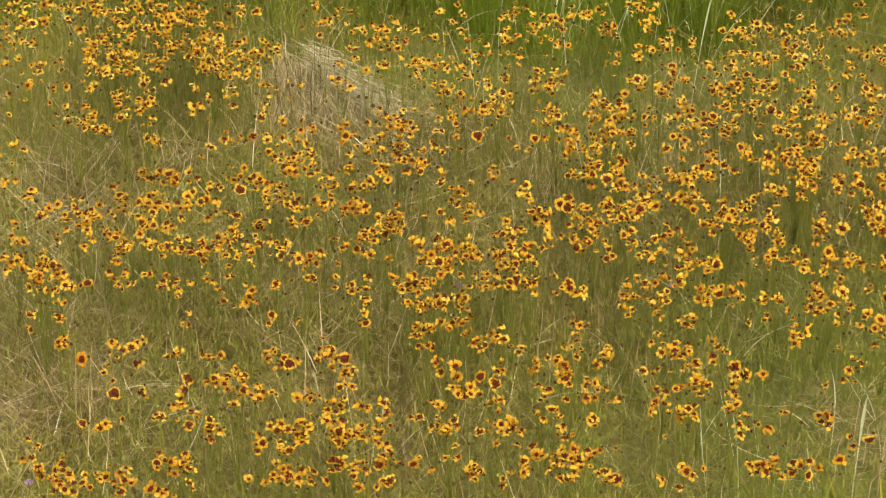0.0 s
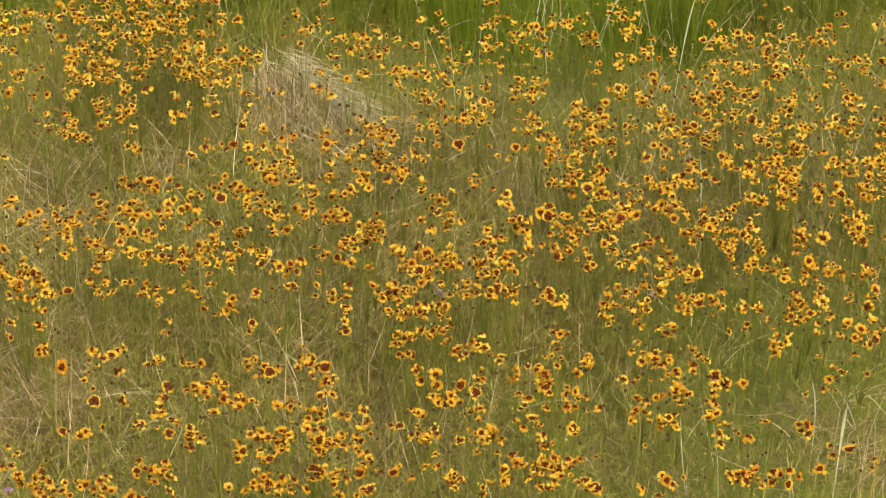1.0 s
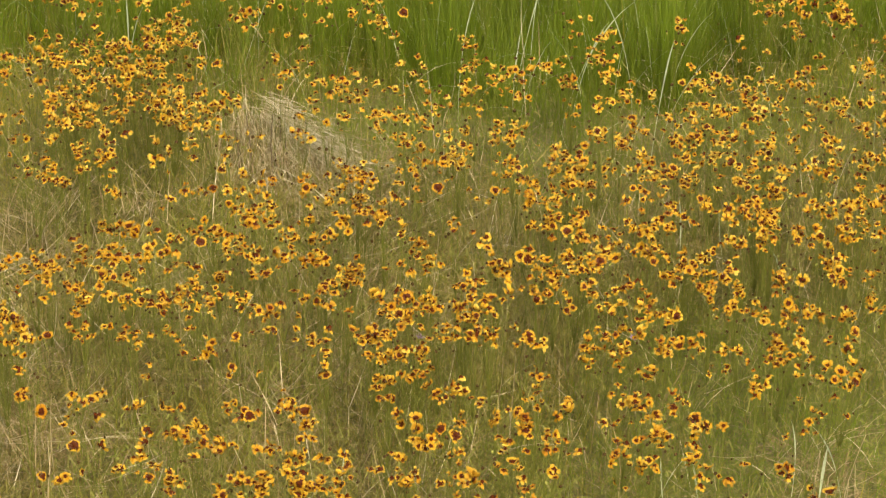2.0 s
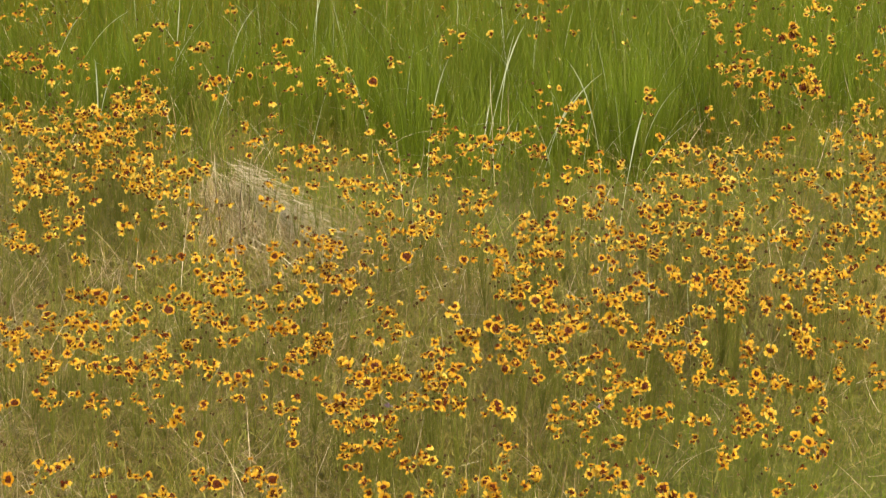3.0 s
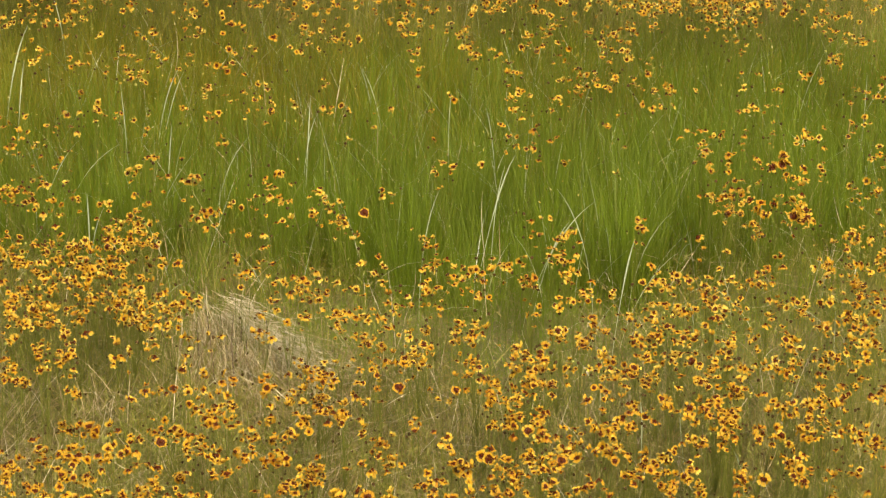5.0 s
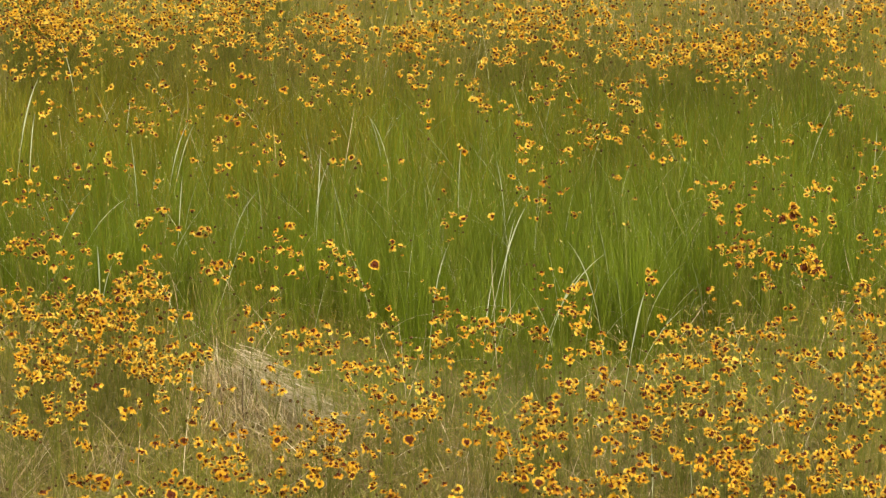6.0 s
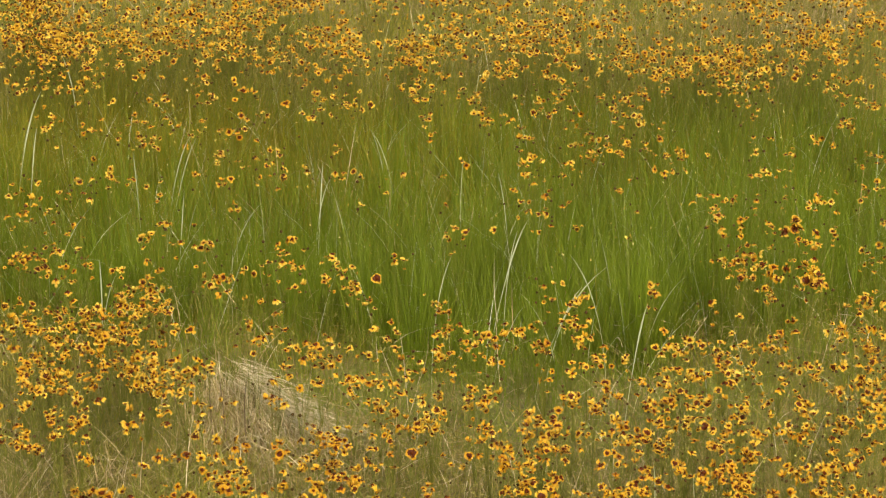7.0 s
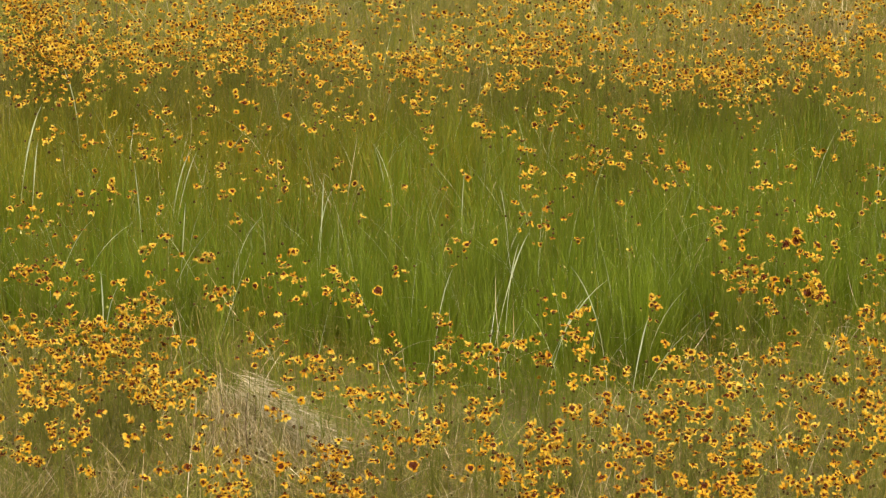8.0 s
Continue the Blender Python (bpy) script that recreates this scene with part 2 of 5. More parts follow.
def lushness(x, y):
    """Where fresh grass crowds the litter out: the lush near corner of the meadow, and the hollow before the belt."""
    hollow = np.exp(-(((x - 0.30) / 1.0) ** 2) - ((y + 0.25) / 0.50) ** 2) * (1 - dryness(x, y))
    return hollow + 0.85 / (1 + np.exp(-(x - 0.28) / 0.12)) / (1 + np.exp((y + 1.42 + 0.1 * np.sin(7 * x)) / 0.14))


def tallness(x, y):
    """The belt of tall green grass across the meadow, with a ragged near edge."""
    edge = 0.34 - 0.34 * np.exp(-(((x - 0.25) / 0.5) ** 2)) + 0.05 * np.sin(9 * x) - 0.04 * np.sin(23 * x)
    near = 1 / (1 + np.exp(-(y - edge) / 0.10))
    back = 1 / (1 + np.exp((y - 1.95 - 0.12 * np.sin(3 * x)) / 0.16))
    return near * back


def field(count, x0=-2.1, x1=2.1, y0=-3.0, y1=4.3):
    """Random places in the part of the meadow that the lens sweeps over (narrower near the eye)."""
    y = rng.uniform(y0, y1, count * 2)
    x = rng.uniform(x0, x1, count * 2)
    wide = 0.155 * (y + 9.5) + 0.30
    keep = (np.abs(x + 0.06) < wide)
    return x[keep][:count], y[keep][:count]


def blade_mesh(name, x, y, length, width, lean, curl, mat, head=None, lift=0.0, joints=3):
    """A mesh of tapered, bent blades. lean: tilt of the foot from upright; curl: how far the tip bows over (radians)."""
    n = len(x)
    length, width, lean, curl = (np.broadcast_to(v, (n,)).astype(float) for v in (length, width, lean, curl))
    head = rng.uniform(0, 2 * np.pi, n) if head is None else head
    turn = head + np.pi / 2 + rng.normal(0, 0.7, n)
    side = np.stack([np.cos(turn), np.sin(turn), np.zeros(n)], 1)
    at = np.stack([x, y, height(x, y) + lift], 1)
    rows = []
    for k in range(joints + 1):
        f = k / joints
        w = width * (1 - f ** 1.6) * (0.75 + 0.5 * min(1, f * 3)) / 2
        if k < joints:
            rows += [at - side * w[:, None], at + side * w[:, None]]
        else:
            rows += [at]
        tilt = lean + curl * f
        step = length / joints
        at = at + np.stack([np.cos(head) * np.sin(tilt), np.sin(head) * np.sin(tilt), np.cos(tilt)], 1) * step[:, None]
        at[:, 2] = np.maximum(at[:, 2], 0.004)
    per = 2 * joints + 1
    verts = np.stack(rows, 1).reshape(-1, 3)
    o = np.arange(n)[:, None] * per
    quads = np.concatenate([o + np.array([2 * k, 2 * k + 1, 2 * k + 3, 2 * k + 2]) for k in range(joints - 1)])
    tips = o + np.array([2 * joints - 2, 2 * joints - 1, 2 * joints])
    return mesh_of(name, verts, [quads, tips], [mat])


def blades(name, x, y, length, width, lean, curl, mat, label, category, head=None, lift=0.0, joints=3):
    """Grass that nobody could count: one object."""
    me = blade_mesh(name, x, y, length, width, lean, curl, mat, head, lift, joints)
    return tagged(new(name, me), label, category, kind="stuff")


def grass_tuft(x, y, tall):
    """One dense upright tuft that stands out of the belt."""
    n = 80
    dx, dy = rng.normal(0, 0.022, n), rng.normal(0, 0.022, n)
    me = blade_mesh("grass_tuft", dx, dy, tall * rng.uniform(0.5, 1.1, n), rng.uniform(0.0014, 0.0030, n), np.abs(rng.normal(0.08, 0.08, n)),
                    np.abs(rng.normal(0.15, 0.25, n)), TALL, head=np.arctan2(dy, dx), joints=4)
    ob = new("grass_tuft", me)
    ob.location = (x, y, float(height(x, y)) - 0.012)
    tagged(ob, "dense upright tuft of deep green grass", "grass tuft", "tufts of tall grass")


def chosen(x, y, weight):
    keep = rng.random(len(x)) < weight
    return x[keep], y[keep]


def meadow_grass():
    # low fine grass everywhere, thinner where the litter lies bare
    x, y = field(210000)
    x, y = chosen(x, y, (1 - 0.82 * dryness(x, y) - 0.8 * (worn(x, y) - 0.12)) * (1 - 0.6 * spread(x, y, TANGLES)))
    lush = rng.random(len(x)) < lushness(x, y)
    for name, mine, mat, label in (("grass", ~lush, GREEN, "fine olive-green meadow grass among the flowers"),
                                   ("lush_grass", lush, TALL, "fresh deep-green grass where the meadow is lush")):
        gx, gy = x[mine], y[mine]
        n = len(gx)
        upright = rng.random(n) < 0.09
        blades(name, gx, gy, np.where(upright, rng.uniform(0.08, 0.20, n), rng.uniform(0.04, 0.15, n)), rng.uniform(0.0009, 0.0022, n),
               np.where(upright, rng.uniform(0.0, 0.5, n), rng.uniform(0.55, 1.6, n)), rng.normal(0.25, 0.8, n), mat, label, "grass",
               lift=rng.uniform(0.0, 0.07, n), joints=2)
    # small flat leaves of low herbs between the blades
    x, y = field(110000, y1=0.6)
    x, y = chosen(x, y, (0.95 - 0.75 * dryness(x, y)) * (1 - 0.7 * spread(x, y, TANGLES)) * np.maximum(0.1, 1 - 0.85 * lushness(x, y)) * (1 - 0.9 * tallness(x, y)) * np.where(y < -2.0, 0.65, 0.2 + 0.8 / (1 + np.exp((y + 0.9) / 0.08))))
    n = len(x)
    blades("low_herbs", x, y, rng.uniform(0.015, 0.050, n), rng.uniform(0.0025, 0.0060, n), rng.uniform(0.9, 1.6, n), rng.normal(0.0, 0.4, n), HERB,
           "small olive-green leaves of low herbs in the grass", "herbs", lift=rng.uniform(0.03, 0.15, n), joints=2)
    # pale curled wisps tangled in the low grass
    x, y = field(80000)
    x, y = chosen(x, y, (0.65 + 0.9 * (worn(x, y) - 0.09)) * (1 - 0.9 * tallness(x, y)) * np.where(y > 1.9, 0.35, np.where(y < -1.75, 0.4, 0.3 + 0.8 / (1 + np.exp((y + 0.9) / 0.1)))) * (1 - 0.8 * lushness(x, y)))
    n = len(x)
    blades("grass_wisps", x, y, rng.uniform(0.05, 0.15, n), rng.uniform(0.0009, 0.0019, n), rng.uniform(0.3, 1.7, n),
           rng.normal(0.2, 1.0, n), WISP, "pale curled grass wisps tangled in the low meadow", "grass", lift=rng.uniform(0.0, 0.13, n), joints=3)
    # the tall green belt, in tufts
    tufts = 900
    tx, ty = rng.uniform(-2.1, 2.1, tufts * 3), rng.uniform(-0.4, 2.6, tufts * 3)
    tx, ty = chosen(tx, ty, tallness(tx, ty))
    each = 62
    x = np.repeat(tx, each) + rng.normal(0, 0.05, len(tx) * each)
    y = np.repeat(ty, each) + rng.normal(0, 0.045, len(tx) * each)
    tall = np.repeat(rng.uniform(0.22, 0.44, len(tx)), each) * rng.uniform(0.5, 1.1, len(x))
    old = rng.random(len(x)) < 0.65 / (1 + np.exp(-(y - 1.0) / 0.22)) / (1 + np.exp((x - 0.1) / 0.4)) + 0.2 / (1 + np.exp(-(y - 1.2) / 0.2))
    for name, mine, mat, label in (("tall_grass", ~old, TALL, "tall bright-green upright grass in a dense belt"),
                                   ("yellowing_grass", old, YELLOWED, "tall grass yellowing at the back of a green belt")):
        n = int(mine.sum())
        blades(name, x[mine], y[mine], tall[mine], rng.uniform(0.0011, 0.0027, n), np.abs(rng.normal(0.12, 0.2, n)),
               np.abs(rng.normal(0.35, 0.45, n)), mat, label, "grass", joints=3)
    # dry straw standing and lying in the litter
    x, y = field(120000)
    x, y = chosen(x, y, (worn(x, y) + 0.75 * dryness(x, y)) * (1 - 0.7 * lushness(x, y)) * (1 - 0.85 * tallness(x, y)) * np.where(y > 2.0, np.where(x > 0.3, 2.2, 0.6), 1.0))
    n = len(x)
    blades("dry_grass", x, y, rng.uniform(0.06, 0.24, n), rng.uniform(0.0012, 0.0030, n), rng.uniform(0.4, 1.5, n),
           rng.uniform(-0.2, 0.6, n), STRAW, "tan dead grass and straw matted in the litter", "dry grass", lift=0.01)
    # flat litter of broken straw that hides the soil in the dry patches
    x, y = field(90000)
    x, y = chosen(x, y, np.maximum(dryness(x, y) ** 0.8, worn(x, y) - 0.12))
    n = len(x)
    blades("straw_litter", x, y, rng.uniform(0.03, 0.10, n), rng.uniform(0.002, 0.005, n), rng.uniform(1.3, 1.57, n),
           rng.uniform(-0.2, 0.2, n), STRAW, "broken tan straw litter lying flat on the soil", "straw", lift=rng.uniform(0.006, 0.03, n), joints=2)
    # the combed bank of bleached straw: long strands down its crest, a tangle of short ones behind
    n = 650
    along = rng.uniform(0.0, 1.0, n)
    across = rng.normal(0, 0.022, n)
    x = -0.635 + 0.27 * along - 0.85 * across
    y = -0.22 - 0.46 * along - 0.45 * across
    blades("straw_bank", x, y, rng.uniform(0.08, 0.26, n), rng.uniform(0.0011, 0.0026, n), rng.uniform(1.2, 1.62, n), rng.uniform(-0.15, 0.3, n), COMBED,
           "bleached straw combed flat down a small bank", "dry grass", head=rng.normal(-0.92, 0.2, n), lift=rng.uniform(0.08, 0.20, n))
    n = 1500
    along = rng.uniform(0.0, 1.0, n)
    across = rng.gamma(1.6, 0.06, n)
    x = -0.635 + 0.27 * along - 0.85 * across
    y = -0.22 - 0.46 * along - 0.45 * across
    blades("straw_tangle", x, y, rng.uniform(0.04, 0.13, n), rng.uniform(0.0010, 0.0022, n), rng.uniform(0.3, 1.6, n), rng.uniform(-0.5, 0.7, n), BLEACHED,
           "short bleached straw tangled behind a small bank", "dry grass", lift=rng.uniform(0.0, 0.13, n))
    # thin pale bents that stand over the low grass
    x, y = field(9000)
    x, y = chosen(x, y, np.where(y > 2.0, 0.2, np.where(y < -1.9, 0.6, np.where(y > -0.8, 0.7, 1.0))) * (1 - 0.6 * lushness(x, y)))
    blades("grass_bents", x, y, rng.uniform(0.07, 0.26, len(x)), rng.uniform(0.0011, 0.0025, len(x)), rng.uniform(0.35, 1.6, len(x)),
           rng.uniform(-0.9, 1.4, len(x)), BLEACHED, "thin bleached grass stalks bowed over the meadow", "grass", lift=rng.uniform(0.0, 0.16, len(x)), joints=5)
    # dark brown leaves under long dead stalks that lie bowed across one another
    spot = TANGLES[rng.integers(0, len(TANGLES), 5000)]
    x = spot[:, 0] + 0.75 * spot[:, 2] * rng.normal(0, 1, 5000)
    y = spot[:, 1] + 0.75 * spot[:, 3] * rng.normal(0, 1, 5000)
    blades("brown_grass", x, y, rng.uniform(0.05, 0.16, 5000), rng.uniform(0.0011, 0.0026, 5000), rng.uniform(0.4, 1.6, 5000), rng.normal(0.2, 0.7, 5000), BROWN,
           "dark brown grass leaves under dead stalks", "dry grass", lift=rng.uniform(0.0, 0.10, 5000), joints=2)
    spots = np.concatenate([TANGLES, DRY[(DRY[:, 1] < -0.75) & (DRY[:, 1] > -2.35)]])
    for mat, count, label in ((STRAW, 1100, "long tan stalks lying bowed over dry litter"), (BLEACHED, 560, "long bleached stalks lying bowed over dry litter")):
        spot = spots[rng.integers(0, len(spots), count)]
        x = spot[:, 0] + 0.7 * spot[:, 2] * rng.normal(0, 1, count)
        y = spot[:, 1] + 0.7 * spot[:, 3] * rng.normal(0, 1, count)
        blades("straw_stalks", x, y, rng.uniform(0.08, 0.32, count), rng.uniform(0.0011, 0.0027, count), rng.uniform(0.7, 1.6, count), rng.uniform(-0.9, 1.1, count), mat,
               label, "dry grass", head=rng.normal(0, 0.7, count) + np.pi * rng.integers(0, 2, count), lift=rng.uniform(0.02, 0.16, count), joints=5)
    # arching pale-green leaves in the belt
    x, y = rng.uniform(-2.0, 2.0, 1800), rng.uniform(-0.5, 2.6, 1800)
    x, y = chosen(x, y, 0.10 + 0.75 * tallness(x, y))
    n = len(x)
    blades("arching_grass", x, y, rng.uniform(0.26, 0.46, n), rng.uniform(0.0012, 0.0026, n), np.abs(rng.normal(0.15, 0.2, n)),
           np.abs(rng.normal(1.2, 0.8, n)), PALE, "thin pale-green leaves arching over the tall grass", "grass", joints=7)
    # specks of seed among the tall blades
    x, y = rng.uniform(-2.0, 2.0, 8000), rng.uniform(-0.4, 2.6, 8000)
    x, y = chosen(x, y, 0.03 + 0.32 * tallness(x, y))
    n = len(x)
    blades("grass_seeds", x, y, rng.uniform(0.004, 0.010, n), rng.uniform(0.003, 0.006, n), rng.uniform(0, 1.5, n), 0.0, SEED,
           "small pale-yellow and brown seed heads among tall grass", "grass seeds", lift=rng.uniform(0.26, 0.46, n), joints=2)
    # the meadow goes on around the part in view
    x = np.concatenate([rng.uniform(-15, 15, 26000), rng.normal(0, 5, 58000)])
    y = np.concatenate([rng.uniform(-18, 14, 26000), rng.normal(-5, 6, 58000)])
    out = (np.abs(x + 0.06) > 0.155 * (y + 9.5) + 0.26) | (y < -2.9) | (y > 4.2)
    x, y = x[out], y[out]
    n = len(x)
    blades("outer_grass", x, y, rng.uniform(0.15, 0.42, n), rng.uniform(0.008, 0.017, n), np.abs(rng.normal(0.4, 0.35, n)),
           np.abs(rng.normal(0.6, 0.5, n)), GREEN, "olive-green meadow grass stretching away around", "grass", joints=2)


meadow_grass()


# ---- tufts that stand out of the belt: x, y ----
TUFTS = [(-0.08, 0.00), (-0.02, 0.15), (0.62, -0.04), (0.59, 0.11), (0.86, 0.28), (0.38, 0.18), (-0.86, 0.96), (-1.09, 1.01), (0.14, 0.40), (-0.18, 0.96), (-1.22, 2.50), (0.46, 0.40), (0.90, 0.22), (-0.40, 0.35), (-0.26, 0.22)]
for x, y in TUFTS:
    grass_tuft(x, y, float(rng.uniform(0.36, 0.50)))


# ---- flowers ----
def head_arrays(seed, eye=0.0):
    """One flower head of unit radius: wide ray petals with ragged three-lobed tips; flat, drooping or half open, now and then a ray lost."""
    r = np.random.default_rng(seed)
    count = int(r.integers(7, 9))
    cup = (0.0, -0.25, -0.9, 0.2, -0.55, 0.1, -0.4, 0.9)[seed % 8]
    lost = int(r.integers(0, count)) if seed % 3 == 0 else -1
    verts, reach, quads, tips = [], [], [], []
    for k in range(count):
        if k == lost:
            continue
        a = 2 * np.pi * k / count + r.normal(0, 0.10)
        long, fat, droop, twist = r.uniform(0.78, 1.12), r.uniform(0.74, 1.12), cup + r.normal(0, 0.28), r.normal(0, 0.35)
        stain = r.normal(0, 0.05) + (0.10 if seed % 5 == 0 else 0.0) + eye
        o = len(verts)
        notch = r.uniform(0.80, 0.92)
        for d, w in ((0.14, -0.08), (0.14, 0.08), (0.50, -0.23), (0.50, 0.23), (0.84, -0.35), (0.84, 0.35), (1.0, 0.23), (notch, 0.10), (1.05, 0.0), (notch, -0.11), (0.98, -0.24)):
            d2, w2 = d * long, w * fat
            verts.append((d2 * np.cos(a) - w2 * np.sin(a), d2 * np.sin(a) + w2 * np.cos(a), droop * d2 * d2 + twist * w2 + 0.03 * (k % 2)))
            reach.append(d - stain)
        quads += [(o, o + 2, o + 3, o + 1), (o + 2, o + 4, o + 5, o + 3)]
        tips.append((o + 4, o + 10, o + 9, o + 8, o + 7, o + 6, o + 5))
    return np.array(verts), np.array(reach), np.array(quads), np.array(tips)


def dome_arrays(width, tall, sides=7):
    verts, quads = [], []
    for d, z in ((1.0, 0.0), (0.86, 0.6), (0.45, 0.95)):
        verts += [(width * d * math.cos(2 * math.pi * k / sides), width * d * math.sin(2 * math.pi * k / sides), tall * z) for k in range(sides)]
    for q in range(2):
        quads += [(q * sides + k, q * sides + (k + 1) % sides, (q + 1) * sides + (k + 1) % sides, (q + 1) * sides + k) for k in range(sides)]
    verts.append((0, 0, tall))
    tris = [(2 * sides + k, 2 * sides + (k + 1) % sides, 3 * sides) for k in range(sides)]
    return np.array(verts), np.array(quads), np.array(tris)


HEADS, HEAD_MESHES, DISC_MESHES = [], [], []
for k in range(28):
    v, reach, quads, tips = head_arrays((100 + k) if k < 24 else (104, 108, 109, 113)[k - 24], 0.0 if k < 24 else 0.11)
    tone = np.full(len(v), (k % 7) / 12)
    HEADS.append((v, reach, quads, tips))
    HEAD_MESHES.append(mesh_of("flower_head", v, [quads, tips], [PETAL], values={"reach": reach, "tone": tone}))
for wide, tall in ((0.24, 0.20), (0.28, 0.24), (0.32, 0.30), (0.26, 0.34)):
    v, quads, tris = dome_arrays(wide, tall)
    DISC_MESHES.append(mesh_of("flower_disc", v, [quads, tris], [DISC]))
v, quads, tris = dome_arrays(1.0, 1.7, 6)
v[:6, :2] *= 0.55
BUD_MESHES = [mesh_of("bud", v, [quads, tris], [m]) for m in (BUD, PALE_BUD)]


def tubes(runs, sides=3):
    """Thin tapering stalks along runs of points. Each run: points and a radius at the foot and the top."""
    verts, quads = [], []
    for pts, r0, r1 in runs:
        o = len(verts)
        for i, p in enumerate(pts):
            r = r0 + (r1 - r0) * i / (len(pts) - 1)
            verts += [(p[0] + r * math.cos(2.1 * k), p[1] + r * math.sin(2.1 * k), p[2]) for k in range(sides)]
        for i in range(len(pts) - 1):
            quads += [(o + i * sides + k, o + i * sides + (k + 1) % sides, o + (i + 1) * sides + (k + 1) % sides, o + (i + 1) * sides + k) for k in range(sides)]
    return np.array(verts), np.array(quads)


def bough(a, b, sag, steps=4):
    a, b = Vector(a), Vector(b)
    mid = a.lerp(b, 0.55) + Vector(sag)
    return [(a.lerp(mid, f)).lerp(mid.lerp(b, f), f) for f in (i / steps for i in range(steps + 1))]


def facing(r, bold=False):
    """A head's turn: some look straight up, many lean towards the light, some face the eye."""
    kind = 0.6 + 0.4 * r.random() if bold else r.random()
    tilt = abs(r.gauss(0.10, 0.22)) if kind < 0.56 else abs(r.gauss(0.55, 0.28)) if kind < 0.86 else r.gauss(1.0, 0.25)
    round_ = -math.pi / 2 + 0.25 + r.gauss(0, 1.6 if kind < 0.56 else 0.9)
    up = Vector((math.sin(tilt) * math.cos(round_), math.sin(tilt) * math.sin(round_), math.cos(tilt)))
    return up.to_track_quat("Z", "Y").to_matrix().to_4x4() @ pose(0, 0, 0, 0, 0, r.uniform(0, 360))


def plan_plant(x, y, wide, deep, count, r, bold=False, small=0):
    """Where a plant's heads, buds and stalks go, in its own space with its foot at the origin."""
    heads, buds, runs = [], [], []
    fork = Vector((r.gauss(0, 0.01), r.gauss(0, 0.01), r.uniform(0.14, 0.22)))
    runs.append((bough((0, 0, -0.01), fork, (r.gauss(0, 0.01), r.gauss(0, 0.01), 0), 2), 0.0012, 0.0009))
    for k in range(count):
        dx, dy = max(-1.9, min(1.9, r.gauss(0, 1))), max(-1.9, min(1.9, r.gauss(0, 1)))
        top = Vector((1.35 * wide * dx, 0.98 * deep * dy, 0.42 + r.gauss(0, 0.009)))
        size = r.uniform(0.0105, 0.0150) if r.random() < 0.66 else r.uniform(0.0060, 0.0105) if r.random() < 0.85 else r.uniform(0.015, 0.0170)
        size *= 0.90 if y > 0.45 else 0.95 if y > -0.5 else 1.0
        if bold:
            size = r.uniform(0.0160, 0.0185)
        turn = facing(r, bold)
        heads.append((Matrix.Translation(top) @ turn @ Matrix.Scale(size, 4), r.randrange(24, 28) if bold else r.randrange(24), r.randrange(4)))
        runs.append((bough(fork, top, (top.x * 0.15 + r.gauss(0, 0.012), top.y * 0.15 + r.gauss(0, 0.012), -0.03), 4 if y < -1.2 else 2), 0.0006, 0.0005))
    for k in range(small):
        top = Vector((1.4 * wide * r.gauss(0, 1), deep * r.gauss(0, 1), 0.385 + r.gauss(0, 0.018)))
        heads.append((Matrix.Translation(top) @ facing(r) @ Matrix.Scale(r.uniform(0.006, 0.0105), 4), r.randrange(24), r.randrange(4)))
    for k in range(max(1, round(count * (0.3 if y > 1.5 else 0.5)))):
        top = Vector((r.gauss(0, wide + 0.012), r.gauss(0, deep + 0.015), 0.41 + r.gauss(0, 0.02)))
        buds.append(Matrix.Translation(top) @ pose(0, 0, 0, r.gauss(0, 25), r.gauss(0, 25), 0) @ Matrix.Scale(r.uniform(0.0026, 0.0052), 4))
        runs.append((bough(fork, top, (top.x * 0.2 + r.gauss(0, 0.012), top.y * 0.2, -0.02), 3 if y < -1.2 else 2), 0.0005, 0.0004))
    for k in range(4):
        foot = Vector((0, 0, r.uniform(0.03, 0.25)))
        runs.append((bough(foot, foot + Vector((r.gauss(0, 0.05), r.gauss(0, 0.05), r.uniform(0.03, 0.09))), (0, 0, 0.015), 2), 0.0008, 0.0004))
    return heads, buds, runs


def coreopsis(x, y, wide, deep, count, r, bold=False):
    """A plant as a thing of its own: forked stem, flower heads with their discs, buds."""
    heads, buds, runs = plan_plant(x, y, wide, deep, count, r, bold)
    plant = new("coreopsis_plant")
    plant.location = (x, y, float(height(x, y)))
    plant.empty_display_size = 0.05
    what = "many golden" if count > 5 else "a few golden" if count > 1 else "one golden"
    if bold:
        what = "large wide-open golden"
    tagged(plant, f"wiry coreopsis plant with {what} maroon-eyed flowers", "wildflower", "coreopsis in the meadow")
    v, quads = tubes(runs)
    part("stem", mesh_of("stem", v, [quads], [STEM]), plant)
    for m, kind, eye in heads:
        head = part("flower_head", HEAD_MESHES[kind], plant, m=m)
        part("flower_disc", DISC_MESHES[eye], head, "dark maroon flower disc")
    for k, m in enumerate(buds):
        part("bud", BUD_MESHES[1 if k % 5 == 4 else 0], plant, "small pale green bud" if k % 5 == 4 else "small brown bud", m)


